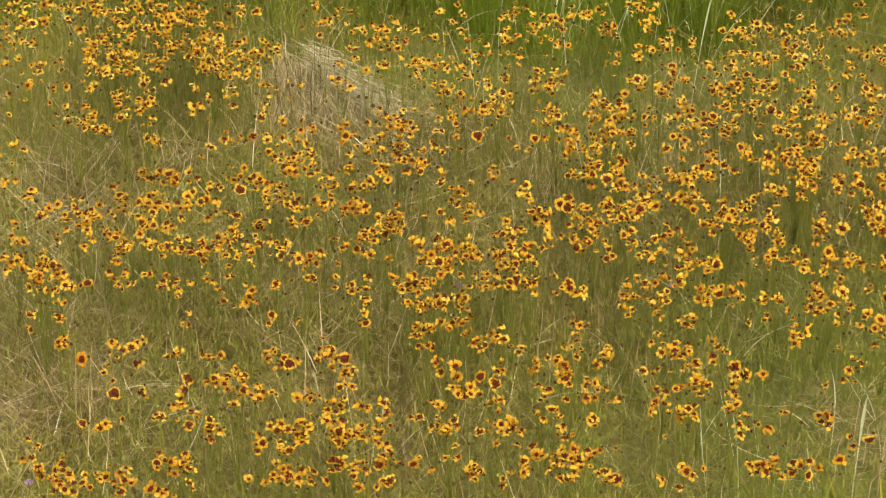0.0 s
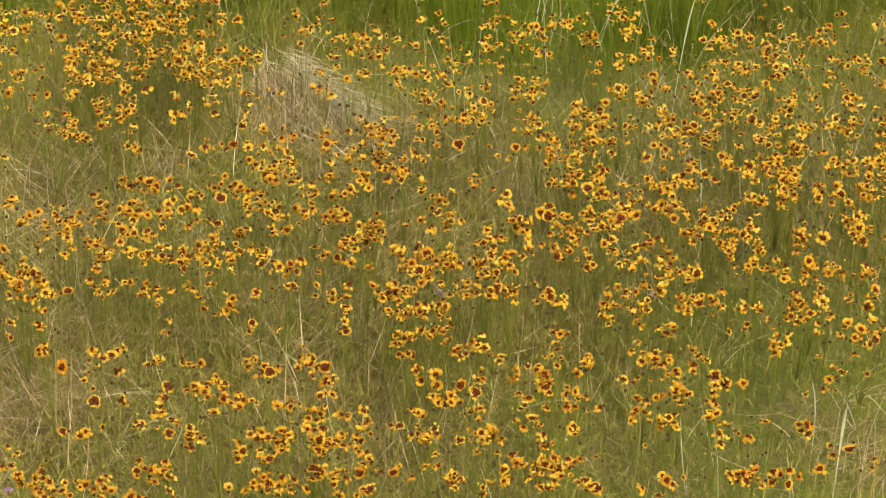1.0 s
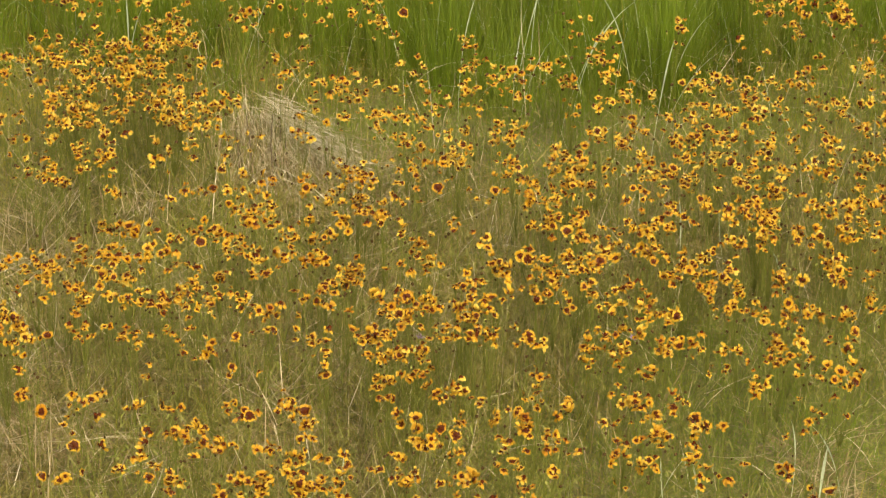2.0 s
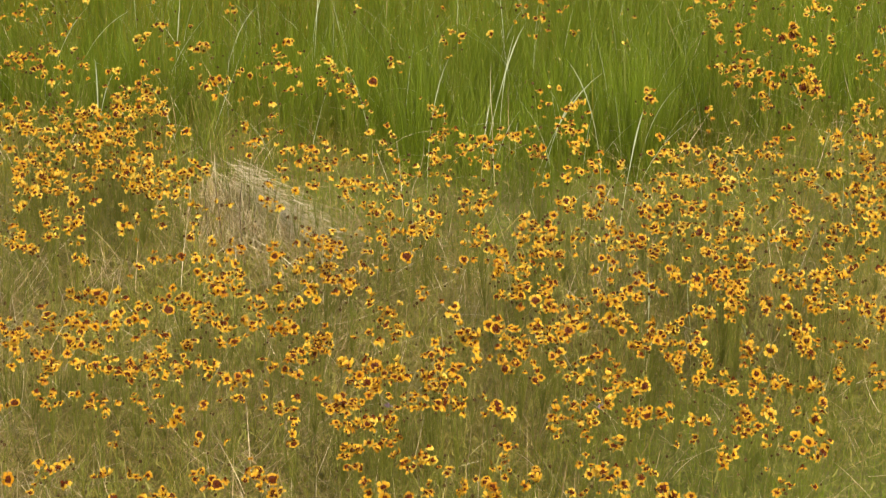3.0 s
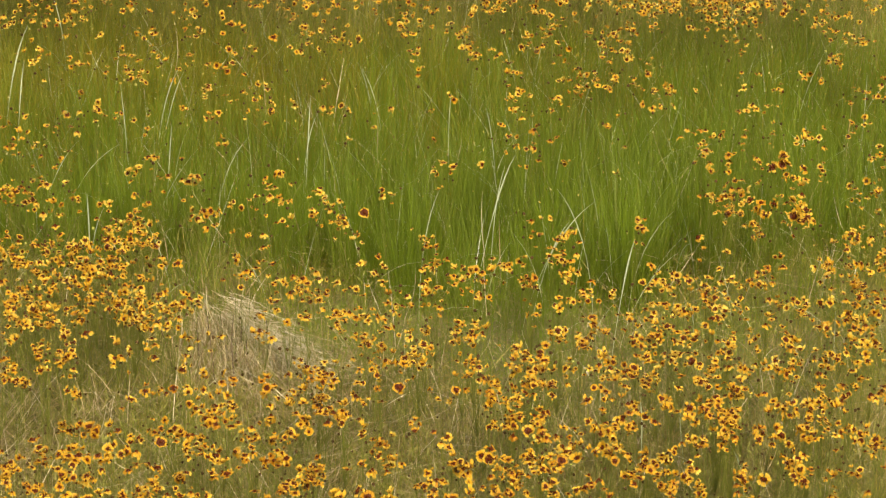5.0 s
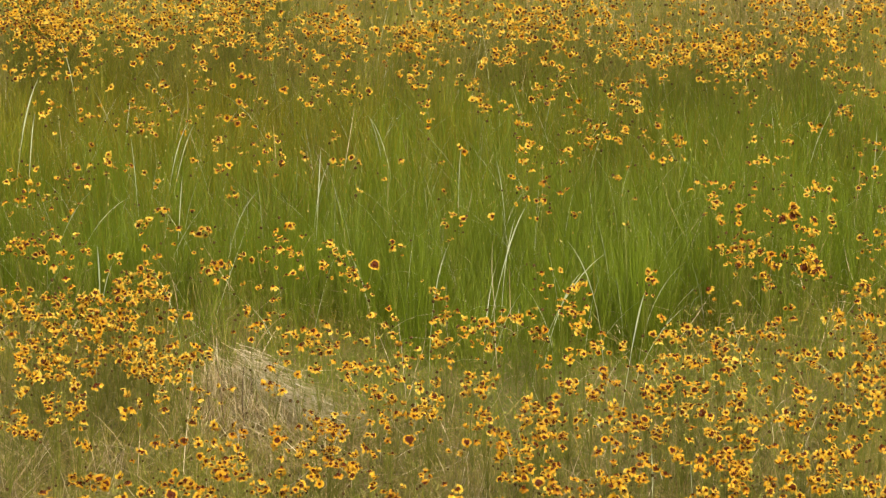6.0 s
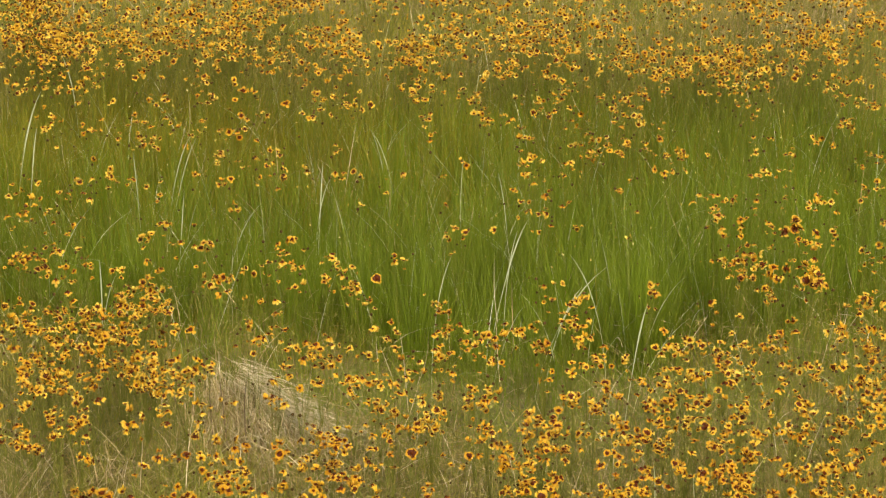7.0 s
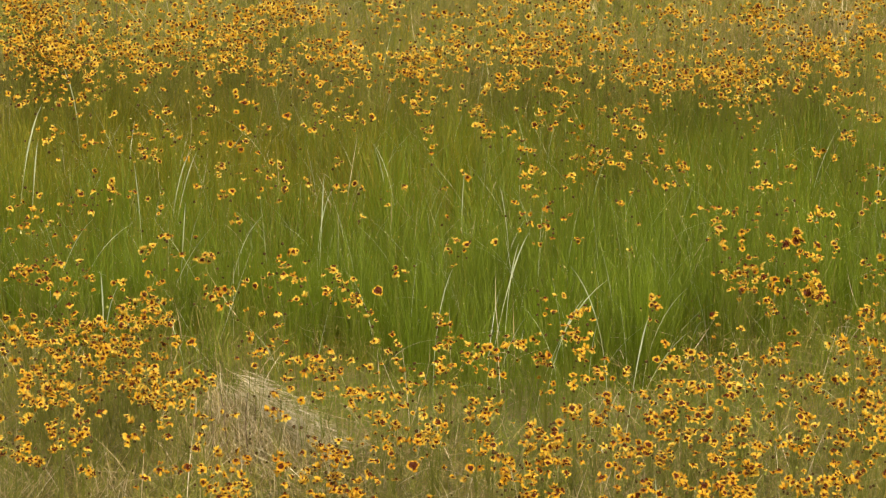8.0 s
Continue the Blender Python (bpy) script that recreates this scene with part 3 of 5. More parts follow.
def joined_flowers(name, rows, label, r):
    """Plants too many and too far to tell apart, in one mesh."""
    verts, reach, tone = [], [], []
    sizes = 0
    polys = {4: [], 3: [], 7: []}
    slots = {4: [], 3: [], 7: []}
    domes = [dome_arrays(w, t, 5) for w, t in ((0.24, 0.20), (0.28, 0.24), (0.32, 0.30))]
    bud_v, bud_q, bud_t = dome_arrays(1.0, 1.7, 6)

    def add(v, faces, slot, m, far, hue):
        nonlocal sizes
        w = v @ np.array(m.to_3x3()).T + np.array(m.translation)
        verts.append(w)
        reach.append(far if far is not None else np.zeros(len(v)))
        tone.append(np.full(len(v), hue))
        for f in faces:
            polys[f.shape[1]].append(f + sizes)
            slots[f.shape[1]].append(np.full(len(f), slot))
        sizes += len(v)

    for x, y, wide, deep, count in rows:
        heads, buds, runs = plan_plant(x, y, wide, deep, count, r, False, 0 if 0.45 < y < 1.7 else round(0.3 * count))
        foot = Matrix.Translation((x, y, float(height(x, y))))
        v, q = tubes(runs)
        add(v, [q], 2, foot, None, 0)
        for m, kind, eye in heads:
            hv, hr, hq, ht = HEADS[kind]
            hue = r.uniform(0, 1.0)
            add(hv, [hq, ht], 0, foot @ m, hr, hue)
            dv, dq, dt = domes[eye % 3]
            add(dv, [dq, dt], 1, foot @ m, None, 0)
        for k, m in enumerate(buds):
            add(bud_v, [bud_q, bud_t], 4 if k % 5 == 4 else 3, foot @ m, None, 0)
    order = [k for k in (4, 3, 7) if polys[k]]
    me = mesh_of(name, np.concatenate(verts), [np.concatenate(polys[k]) for k in order], [PETAL, DISC, STEM, BUD, PALE_BUD],
                 np.concatenate([np.concatenate(slots[k]) for k in order]), {"reach": np.concatenate(reach), "tone": np.concatenate(tone)})
    return tagged(new(name, me), label, "wildflowers", kind="stuff")


# The flowers stand in loose clumps: x, y, how far the clump spreads across and in depth, heads in it.
BED_1 = [
    (-0.72, -3.18, 0.02, 0.01, 5), (-0.28, -3.17, 0.01, 0.01, 4), (-0.00, -3.16, 0.01, 0.01, 3), (-0.43, -3.15, 0.02, 0.02, 10),
    (0.23, -3.14, 0.01, 0.01, 6), (-0.85, -3.14, 0.01, 0.03, 9), (0.42, -3.14, 0.03, 0.02, 6), (-0.96, -3.14, 0.02, 0.02, 12),
    (-0.56, -3.14, 0.02, 0.01, 5), (-0.49, -3.13, 0.01, 0.02, 11), (-0.07, -3.12, 0.01, 0.02, 10), (-0.33, -3.12, 0.01, 0.03, 9),
    (0.67, -3.12, 0.02, 0.04, 5), (-0.90, -3.11, 0.01, 0.04, 4), (-1.05, -3.10, 0.01, 0.01, 5), (0.55, -3.10, 0.01, 0.01, 4),
    (-1.00, -3.10, 0.01, 0.03, 11), (-0.20, -3.09, 0.02, 0.01, 6), (0.59, -3.09, 0.02, 0.02, 19), (-0.11, -3.07, 0.01, 0.02, 4),
]
BED_2 = [
    (0.16, -3.07, 0.02, 0.04, 23), (-0.73, -3.06, 0.02, 0.03, 15), (-0.26, -3.06, 0.01, 0.01, 6), (0.11, -3.05, 0.02, 0.03, 17),
    (0.87, -3.04, 0.01, 0.01, 3), (-0.79, -3.03, 0.01, 0.01, 2), (-0.50, -3.02, 0.01, 0.01, 6), (0.04, -3.01, 0.01, 0.05, 7),
    (-1.08, -3.00, 0.01, 0.03, 5), (0.77, -3.00, 0.01, 0.01, 4), (0.25, -3.00, 0.01, 0.01, 1), (-0.33, -2.99, 0.01, 0.03, 7),
    (-0.56, -2.98, 0.01, 0.03, 7), (-0.38, -2.96, 0.01, 0.03, 18), (-0.46, -2.95, 0.02, 0.02, 16), (-0.13, -2.94, 0.01, 0.02, 14),
    (0.36, -2.93, 0.01, 0.01, 2), (-0.02, -2.93, 0.02, 0.03, 15), (-0.51, -2.92, 0.01, 0.01, 7), (0.14, -2.92, 0.01, 0.03, 10),
]
BED_3 = [
    (-0.94, -2.91, 0.01, 0.01, 6), (-0.67, -2.91, 0.01, 0.03, 13), (-0.28, -2.91, 0.01, 0.04, 14), (0.57, -2.90, 0.02, 0.01, 7),
    (0.19, -2.88, 0.01, 0.01, 3), (-0.87, -2.88, 0.01, 0.01, 1), (0.73, -2.88, 0.01, 0.01, 5), (-0.18, -2.87, 0.02, 0.03, 9),
    (-0.76, -2.85, 0.02, 0.04, 13), (-0.40, -2.85, 0.02, 0.03, 17), (0.64, -2.85, 0.01, 0.01, 2), (0.41, -2.84, 0.01, 0.01, 9),
    (0.09, -2.82, 0.01, 0.04, 10), (-0.03, -2.82, 0.01, 0.01, 3), (0.52, -2.82, 0.01, 0.01, 8), (-0.32, -2.81, 0.01, 0.03, 3),
    (0.35, -2.80, 0.01, 0.02, 6), (-0.58, -2.78, 0.02, 0.02, 9), (0.26, -2.78, 0.01, 0.01, 2), (-0.47, -2.77, 0.01, 0.01, 5),
]
BED_4 = [
    (-0.08, -2.76, 0.01, 0.02, 7), (0.19, -2.75, 0.02, 0.03, 15), (-0.13, -2.72, 0.02, 0.04, 8), (0.40, -2.72, 0.02, 0.01, 7),
    (-0.63, -2.71, 0.02, 0.02, 17), (0.74, -2.71, 0.01, 0.01, 1), (-0.38, -2.70, 0.01, 0.03, 6), (0.14, -2.70, 0.01, 0.02, 8),
    (0.53, -2.69, 0.02, 0.04, 7), (0.45, -2.69, 0.01, 0.02, 10), (-0.68, -2.69, 0.01, 0.02, 9), (-0.02, -2.68, 0.01, 0.04, 6),
    (-0.93, -2.65, 0.01, 0.06, 5), (0.60, -2.64, 0.01, 0.01, 2), (0.34, -2.64, 0.01, 0.01, 3), (0.09, -2.63, 0.02, 0.03, 11),
    (0.81, -2.62, 0.01, 0.05, 10), (-0.79, -2.60, 0.01, 0.01, 3), (0.88, -2.60, 0.01, 0.01, 1), (-0.70, -2.58, 0.01, 0.02, 5),
]
BED_5 = [
    (-0.59, -2.58, 0.01, 0.01, 2), (0.01, -2.57, 0.01, 0.01, 3), (-0.51, -2.57, 0.03, 0.02, 4), (0.43, -2.57, 0.02, 0.04, 11),
    (0.23, -2.57, 0.02, 0.03, 8), (-0.42, -2.56, 0.01, 0.05, 11), (-1.05, -2.55, 0.01, 0.02, 7), (-0.89, -2.54, 0.02, 0.02, 7),
    (0.16, -2.54, 0.01, 0.02, 8), (-0.04, -2.52, 0.02, 0.02, 15), (0.50, -2.52, 0.01, 0.03, 8), (0.38, -2.51, 0.02, 0.02, 11),
    (-0.20, -2.49, 0.01, 0.03, 15), (0.70, -2.46, 0.01, 0.03, 9), (-1.14, -2.43, 0.01, 0.05, 5), (0.17, -2.43, 0.01, 0.01, 6),
    (-0.11, -2.43, 0.02, 0.03, 13), (0.86, -2.43, 0.02, 0.04, 7), (-0.78, -2.42, 0.01, 0.04, 3), (0.61, -2.41, 0.01, 0.04, 4),
]
BED_6 = [
    (-1.07, -2.41, 0.02, 0.02, 4), (-0.35, -2.40, 0.01, 0.01, 4), (0.91, -2.40, 0.02, 0.03, 16), (-0.53, -2.40, 0.02, 0.01, 3),
    (0.44, -2.37, 0.01, 0.02, 6), (0.72, -2.36, 0.02, 0.03, 11), (-0.26, -2.35, 0.01, 0.01, 3), (-0.20, -2.32, 0.01, 0.01, 8),
    (0.81, -2.31, 0.01, 0.05, 10), (-0.16, -2.31, 0.01, 0.01, 9), (-1.10, -2.31, 0.01, 0.01, 5), (0.37, -2.31, 0.01, 0.04, 15),
    (-0.11, -2.31, 0.01, 0.01, 12), (-0.64, -2.30, 0.02, 0.04, 9), (0.29, -2.30, 0.01, 0.05, 12), (-1.05, -2.29, 0.01, 0.01, 5),
    (-1.15, -2.28, 0.01, 0.02, 11), (-0.82, -2.27, 0.01, 0.04, 6), (-0.35, -2.26, 0.02, 0.04, 15), (0.18, -2.26, 0.01, 0.01, 3),
]
BED_7 = [
    (0.47, -2.25, 0.01, 0.03, 9), (-0.88, -2.25, 0.02, 0.02, 7), (0.64, -2.25, 0.03, 0.02, 8), (-0.95, -2.25, 0.01, 0.05, 9),
    (0.76, -2.25, 0.01, 0.04, 17), (-0.24, -2.24, 0.02, 0.03, 19), (-0.73, -2.24, 0.02, 0.04, 9), (0.53, -2.24, 0.02, 0.04, 14),
    (-0.43, -2.23, 0.01, 0.03, 2), (-0.55, -2.23, 0.01, 0.01, 4), (0.06, -2.22, 0.01, 0.02, 10), (0.90, -2.22, 0.01, 0.02, 3),
    (-1.11, -2.21, 0.01, 0.02, 12), (-0.00, -2.21, 0.02, 0.03, 17), (-0.07, -2.21, 0.02, 0.02, 12), (0.14, -2.21, 0.01, 0.04, 10),
    (0.35, -2.20, 0.02, 0.03, 10), (-0.15, -2.19, 0.03, 0.02, 7), (0.96, -2.19, 0.01, 0.01, 5), (0.41, -2.19, 0.01, 0.01, 5),
]
BED_8 = [
    (-0.49, -2.19, 0.01, 0.01, 5), (-1.15, -2.17, 0.01, 0.03, 16), (-1.23, -2.14, 0.02, 0.03, 12), (-0.84, -2.10, 0.01, 0.01, 6),
    (-0.51, -2.10, 0.02, 0.02, 12), (0.51, -2.09, 0.01, 0.02, 8), (-0.19, -2.09, 0.01, 0.03, 11), (0.81, -2.08, 0.01, 0.05, 13),
    (-0.75, -2.08, 0.02, 0.03, 22), (-0.89, -2.08, 0.01, 0.03, 4), (0.01, -2.08, 0.01, 0.03, 11), (0.95, -2.07, 0.01, 0.02, 10),
    (0.86, -2.07, 0.02, 0.02, 14), (-0.03, -2.07, 0.01, 0.03, 13), (0.37, -2.07, 0.02, 0.03, 8), (0.46, -2.07, 0.02, 0.04, 15),
    (-0.96, -2.07, 0.01, 0.04, 13), (-0.32, -2.06, 0.02, 0.03, 3), (-0.41, -2.06, 0.01, 0.04, 6), (-1.07, -2.06, 0.03, 0.02, 4),
]
BED_9 = [
    (0.74, -2.06, 0.01, 0.05, 10), (-0.64, -2.06, 0.02, 0.04, 14), (0.06, -2.06, 0.02, 0.03, 12), (1.10, -2.04, 0.01, 0.05, 8),
    (0.66, -2.04, 0.02, 0.03, 16), (-0.57, -2.04, 0.01, 0.03, 10), (-0.14, -2.04, 0.02, 0.04, 18), (0.25, -2.04, 0.01, 0.02, 5),
    (-0.09, -2.03, 0.01, 0.03, 16), (0.32, -2.03, 0.01, 0.05, 7), (-1.00, -2.02, 0.02, 0.02, 9), (-0.69, -2.02, 0.01, 0.04, 14),
    (1.02, -2.00, 0.01, 0.05, 9), (-0.24, -2.00, 0.01, 0.02, 6), (-1.24, -2.00, 0.01, 0.03, 7), (-0.81, -2.00, 0.02, 0.04, 8),
    (0.19, -1.98, 0.02, 0.02, 10), (-0.36, -1.98, 0.01, 0.03, 12), (-0.86, -1.97, 0.01, 0.01, 6), (-0.91, -1.97, 0.01, 0.03, 10),
]
BED_10 = [
    (-0.01, -1.96, 0.01, 0.04, 10), (0.09, -1.96, 0.02, 0.04, 8), (-0.60, -1.94, 0.02, 0.01, 6), (0.42, -1.94, 0.02, 0.03, 10),
    (0.61, -1.94, 0.01, 0.04, 16), (-1.06, -1.93, 0.01, 0.03, 14), (0.69, -1.93, 0.01, 0.02, 10), (0.02, -1.90, 0.01, 0.02, 9),
    (-0.32, -1.90, 0.02, 0.03, 19), (0.22, -1.89, 0.01, 0.04, 17), (0.49, -1.89, 0.01, 0.01, 4), (0.80, -1.88, 0.01, 0.05, 16),
    (-0.53, -1.88, 0.01, 0.02, 8), (0.31, -1.88, 0.02, 0.03, 11), (-1.11, -1.88, 0.01, 0.04, 12), (-1.20, -1.88, 0.02, 0.02, 7),
    (0.96, -1.87, 0.02, 0.02, 10), (1.06, -1.87, 0.02, 0.02, 8), (-1.02, -1.87, 0.02, 0.04, 12), (0.66, -1.86, 0.01, 0.02, 7),
]
BED_11 = [
    (1.16, -1.85, 0.01, 0.01, 2), (-0.95, -1.85, 0.02, 0.04, 13), (-0.29, -1.85, 0.01, 0.03, 13), (0.17, -1.85, 0.02, 0.03, 9),
    (-0.87, -1.84, 0.02, 0.02, 15), (-0.41, -1.84, 0.01, 0.01, 9), (0.56, -1.84, 0.02, 0.04, 27), (-0.47, -1.84, 0.01, 0.03, 7),
    (-0.22, -1.83, 0.01, 0.01, 1), (0.08, -1.83, 0.01, 0.02, 15), (-0.81, -1.82, 0.01, 0.03, 4), (-0.76, -1.82, 0.01, 0.05, 9),
    (-0.37, -1.81, 0.01, 0.02, 9), (0.28, -1.81, 0.02, 0.03, 19), (-0.12, -1.80, 0.02, 0.04, 21), (0.93, -1.79, 0.02, 0.03, 12),
    (-0.59, -1.78, 0.02, 0.04, 21), (-1.22, -1.78, 0.01, 0.01, 4), (0.48, -1.77, 0.02, 0.03, 14), (0.62, -1.77, 0.01, 0.03, 9),
]
BED_12 = [
    (-1.03, -1.73, 0.01, 0.01, 2), (-1.30, -1.72, 0.01, 0.03, 6), (0.35, -1.72, 0.02, 0.03, 11), (-0.65, -1.72, 0.01, 0.02, 11),
    (0.04, -1.72, 0.01, 0.03, 5), (-0.40, -1.71, 0.01, 0.01, 4), (1.16, -1.71, 0.02, 0.03, 15), (-0.46, -1.70, 0.01, 0.03, 12),
    (-0.12, -1.70, 0.01, 0.02, 9), (0.70, -1.70, 0.02, 0.03, 13), (-0.83, -1.69, 0.02, 0.01, 4), (-0.35, -1.69, 0.02, 0.03, 8),
    (0.30, -1.69, 0.01, 0.03, 8), (-0.72, -1.68, 0.02, 0.03, 6), (0.92, -1.68, 0.02, 0.02, 11), (0.77, -1.68, 0.01, 0.03, 14),
    (-0.89, -1.68, 0.02, 0.03, 10), (-0.94, -1.67, 0.01, 0.02, 8), (0.38, -1.65, 0.02, 0.04, 7), (1.11, -1.64, 0.02, 0.04, 11),
]
BED_13 = [
    (0.46, -1.64, 0.02, 0.02, 13), (0.86, -1.64, 0.01, 0.04, 7), (-0.17, -1.63, 0.01, 0.03, 6), (-0.52, -1.63, 0.01, 0.02, 6),
    (1.04, -1.62, 0.02, 0.04, 14), (-0.57, -1.61, 0.01, 0.03, 13), (0.98, -1.61, 0.01, 0.03, 9), (0.18, -1.61, 0.01, 0.04, 6),
    (-0.03, -1.60, 0.02, 0.03, 6), (0.73, -1.60, 0.02, 0.02, 7), (-0.42, -1.60, 0.01, 0.02, 5), (0.52, -1.59, 0.01, 0.03, 9),
    (-0.33, -1.58, 0.01, 0.04, 6), (0.79, -1.58, 0.01, 0.03, 19), (0.22, -1.57, 0.01, 0.04, 15), (0.57, -1.56, 0.01, 0.03, 6),
    (-0.23, -1.55, 0.01, 0.05, 17), (0.29, -1.54, 0.01, 0.04, 17), (-0.27, -1.53, 0.01, 0.02, 8), (-1.30, -1.53, 0.02, 0.05, 5),
]
BED_14 = [
    (-0.62, -1.53, 0.01, 0.05, 7), (-0.54, -1.52, 0.02, 0.01, 9), (-0.79, -1.52, 0.01, 0.02, 3), (1.02, -1.51, 0.02, 0.05, 15),
    (0.77, -1.51, 0.02, 0.04, 28), (0.93, -1.49, 0.02, 0.04, 16), (0.64, -1.47, 0.01, 0.02, 9), (0.54, -1.46, 0.01, 0.02, 5),
    (0.47, -1.46, 0.02, 0.05, 12), (-0.36, -1.46, 0.02, 0.02, 11), (1.09, -1.46, 0.01, 0.03, 8), (-0.29, -1.46, 0.01, 0.03, 12),
    (-0.95, -1.45, 0.01, 0.01, 6), (-0.69, -1.45, 0.03, 0.01, 9), (1.21, -1.44, 0.01, 0.03, 8), (0.16, -1.44, 0.01, 0.02, 6),
    (-0.17, -1.42, 0.02, 0.04, 11), (-0.55, -1.42, 0.02, 0.03, 8), (0.21, -1.42, 0.02, 0.04, 20), (-0.43, -1.42, 0.01, 0.03, 11),
]
BED_15 = [
    (0.82, -1.41, 0.01, 0.02, 11), (1.05, -1.40, 0.01, 0.04, 14), (-1.10, -1.38, 0.01, 0.02, 7), (1.14, -1.37, 0.02, 0.05, 9),
    (-0.60, -1.37, 0.01, 0.01, 2), (0.05, -1.36, 0.02, 0.06, 5), (0.72, -1.36, 0.02, 0.03, 15), (0.29, -1.35, 0.02, 0.03, 20),
    (-0.28, -1.34, 0.01, 0.02, 11), (1.21, -1.34, 0.02, 0.02, 5), (0.16, -1.33, 0.01, 0.02, 8), (0.53, -1.31, 0.01, 0.02, 6),
    (0.60, -1.31, 0.01, 0.03, 14), (-0.33, -1.30, 0.02, 0.03, 17), (-1.14, -1.30, 0.01, 0.03, 12), (-1.05, -1.29, 0.01, 0.02, 4),
    (0.78, -1.29, 0.02, 0.04, 15), (0.85, -1.28, 0.01, 0.04, 9), (-0.66, -1.27, 0.01, 0.04, 7), (0.48, -1.26, 0.02, 0.05, 16),
]
BED_16 = [
    (1.07, -1.26, 0.01, 0.04, 6), (-0.22, -1.26, 0.02, 0.02, 3), (0.24, -1.25, 0.01, 0.01, 6), (-1.19, -1.25, 0.02, 0.03, 6),
    (0.32, -1.25, 0.02, 0.03, 14), (1.00, -1.25, 0.01, 0.05, 9), (0.93, -1.24, 0.02, 0.03, 10), (-0.15, -1.24, 0.01, 0.01, 6),
    (-0.07, -1.23, 0.02, 0.01, 12), (0.12, -1.23, 0.02, 0.02, 13), (1.18, -1.23, 0.02, 0.02, 5), (0.39, -1.23, 0.01, 0.01, 4),
    (0.58, -1.21, 0.01, 0.02, 6), (-0.99, -1.21, 0.01, 0.04, 14), (-0.78, -1.21, 0.02, 0.05, 4), (-0.83, -1.20, 0.02, 0.04, 6),
    (-1.37, -1.19, 0.01, 0.02, 2), (-1.06, -1.18, 0.01, 0.04, 11), (1.10, -1.18, 0.02, 0.03, 12), (0.67, -1.17, 0.02, 0.03, 13),
]
BED_17 = [
    (-0.03, -1.16, 0.02, 0.03, 19), (0.28, -1.16, 0.02, 0.03, 20), (-0.14, -1.14, 0.01, 0.02, 8), (0.82, -1.14, 0.02, 0.05, 11),
    (-0.19, -1.12, 0.01, 0.03, 5), (0.57, -1.10, 0.01, 0.03, 7), (1.17, -1.10, 0.01, 0.02, 8), (1.23, -1.10, 0.02, 0.03, 13),
    (0.73, -1.09, 0.02, 0.03, 12), (-0.45, -1.09, 0.03, 0.05, 6), (-1.24, -1.09, 0.01, 0.02, 5), (-1.00, -1.08, 0.01, 0.03, 4),
    (0.89, -1.08, 0.01, 0.02, 4), (0.99, -1.08, 0.01, 0.04, 11), (-0.65, -1.08, 0.03, 0.01, 6), (0.42, -1.07, 0.02, 0.03, 10),
    (0.61, -1.07, 0.01, 0.02, 9), (-1.31, -1.05, 0.01, 0.06, 5), (0.08, -1.04, 0.01, 0.04, 7), (0.67, -1.04, 0.02, 0.04, 15),
]
BED_18 = [
    (-0.01, -1.04, 0.02, 0.02, 8), (1.10, -1.04, 0.01, 0.04, 6), (-1.14, -1.03, 0.02, 0.04, 14), (0.13, -1.02, 0.02, 0.05, 14),
    (0.36, -1.02, 0.02, 0.03, 12), (-0.78, -1.02, 0.01, 0.03, 5), (-0.10, -1.00, 0.01, 0.02, 4), (-1.07, -0.99, 0.01, 0.03, 8),
    (1.19, -0.98, 0.02, 0.04, 20), (-1.37, -0.98, 0.03, 0.02, 3), (-0.73, -0.98, 0.02, 0.02, 6), (0.47, -0.97, 0.01, 0.04, 8),
    (-0.25, -0.97, 0.01, 0.04, 9), (0.94, -0.97, 0.01, 0.06, 4), (-0.35, -0.96, 0.01, 0.01, 5), (0.58, -0.96, 0.02, 0.03, 7),
    (-0.17, -0.96, 0.02, 0.03, 12), (-1.26, -0.94, 0.01, 0.01, 3), (-0.83, -0.93, 0.02, 0.03, 19), (1.25, -0.92, 0.01, 0.02, 7),
]
BED_19 = [
    (0.84, -0.92, 0.02, 0.05, 16), (0.72, -0.92, 0.02, 0.03, 11), (-0.98, -0.92, 0.01, 0.02, 6), (-1.11, -0.91, 0.01, 0.04, 12),
    (-0.46, -0.89, 0.02, 0.02, 6), (0.29, -0.89, 0.01, 0.01, 2), (-1.05, -0.89, 0.02, 0.03, 7), (-0.09, -0.89, 0.01, 0.04, 8),
    (-0.72, -0.88, 0.02, 0.02, 12), (0.65, -0.88, 0.02, 0.02, 10), (-1.18, -0.87, 0.01, 0.05, 10), (1.01, -0.87, 0.02, 0.04, 14),
    (0.00, -0.87, 0.02, 0.02, 6), (-0.88, -0.85, 0.01, 0.02, 9), (-1.37, -0.85, 0.02, 0.02, 5), (1.09, -0.85, 0.02, 0.03, 6),
    (-0.30, -0.85, 0.01, 0.02, 6), (1.18, -0.83, 0.02, 0.03, 9), (-1.42, -0.82, 0.01, 0.02, 4), (-0.67, -0.82, 0.02, 0.05, 6),
]
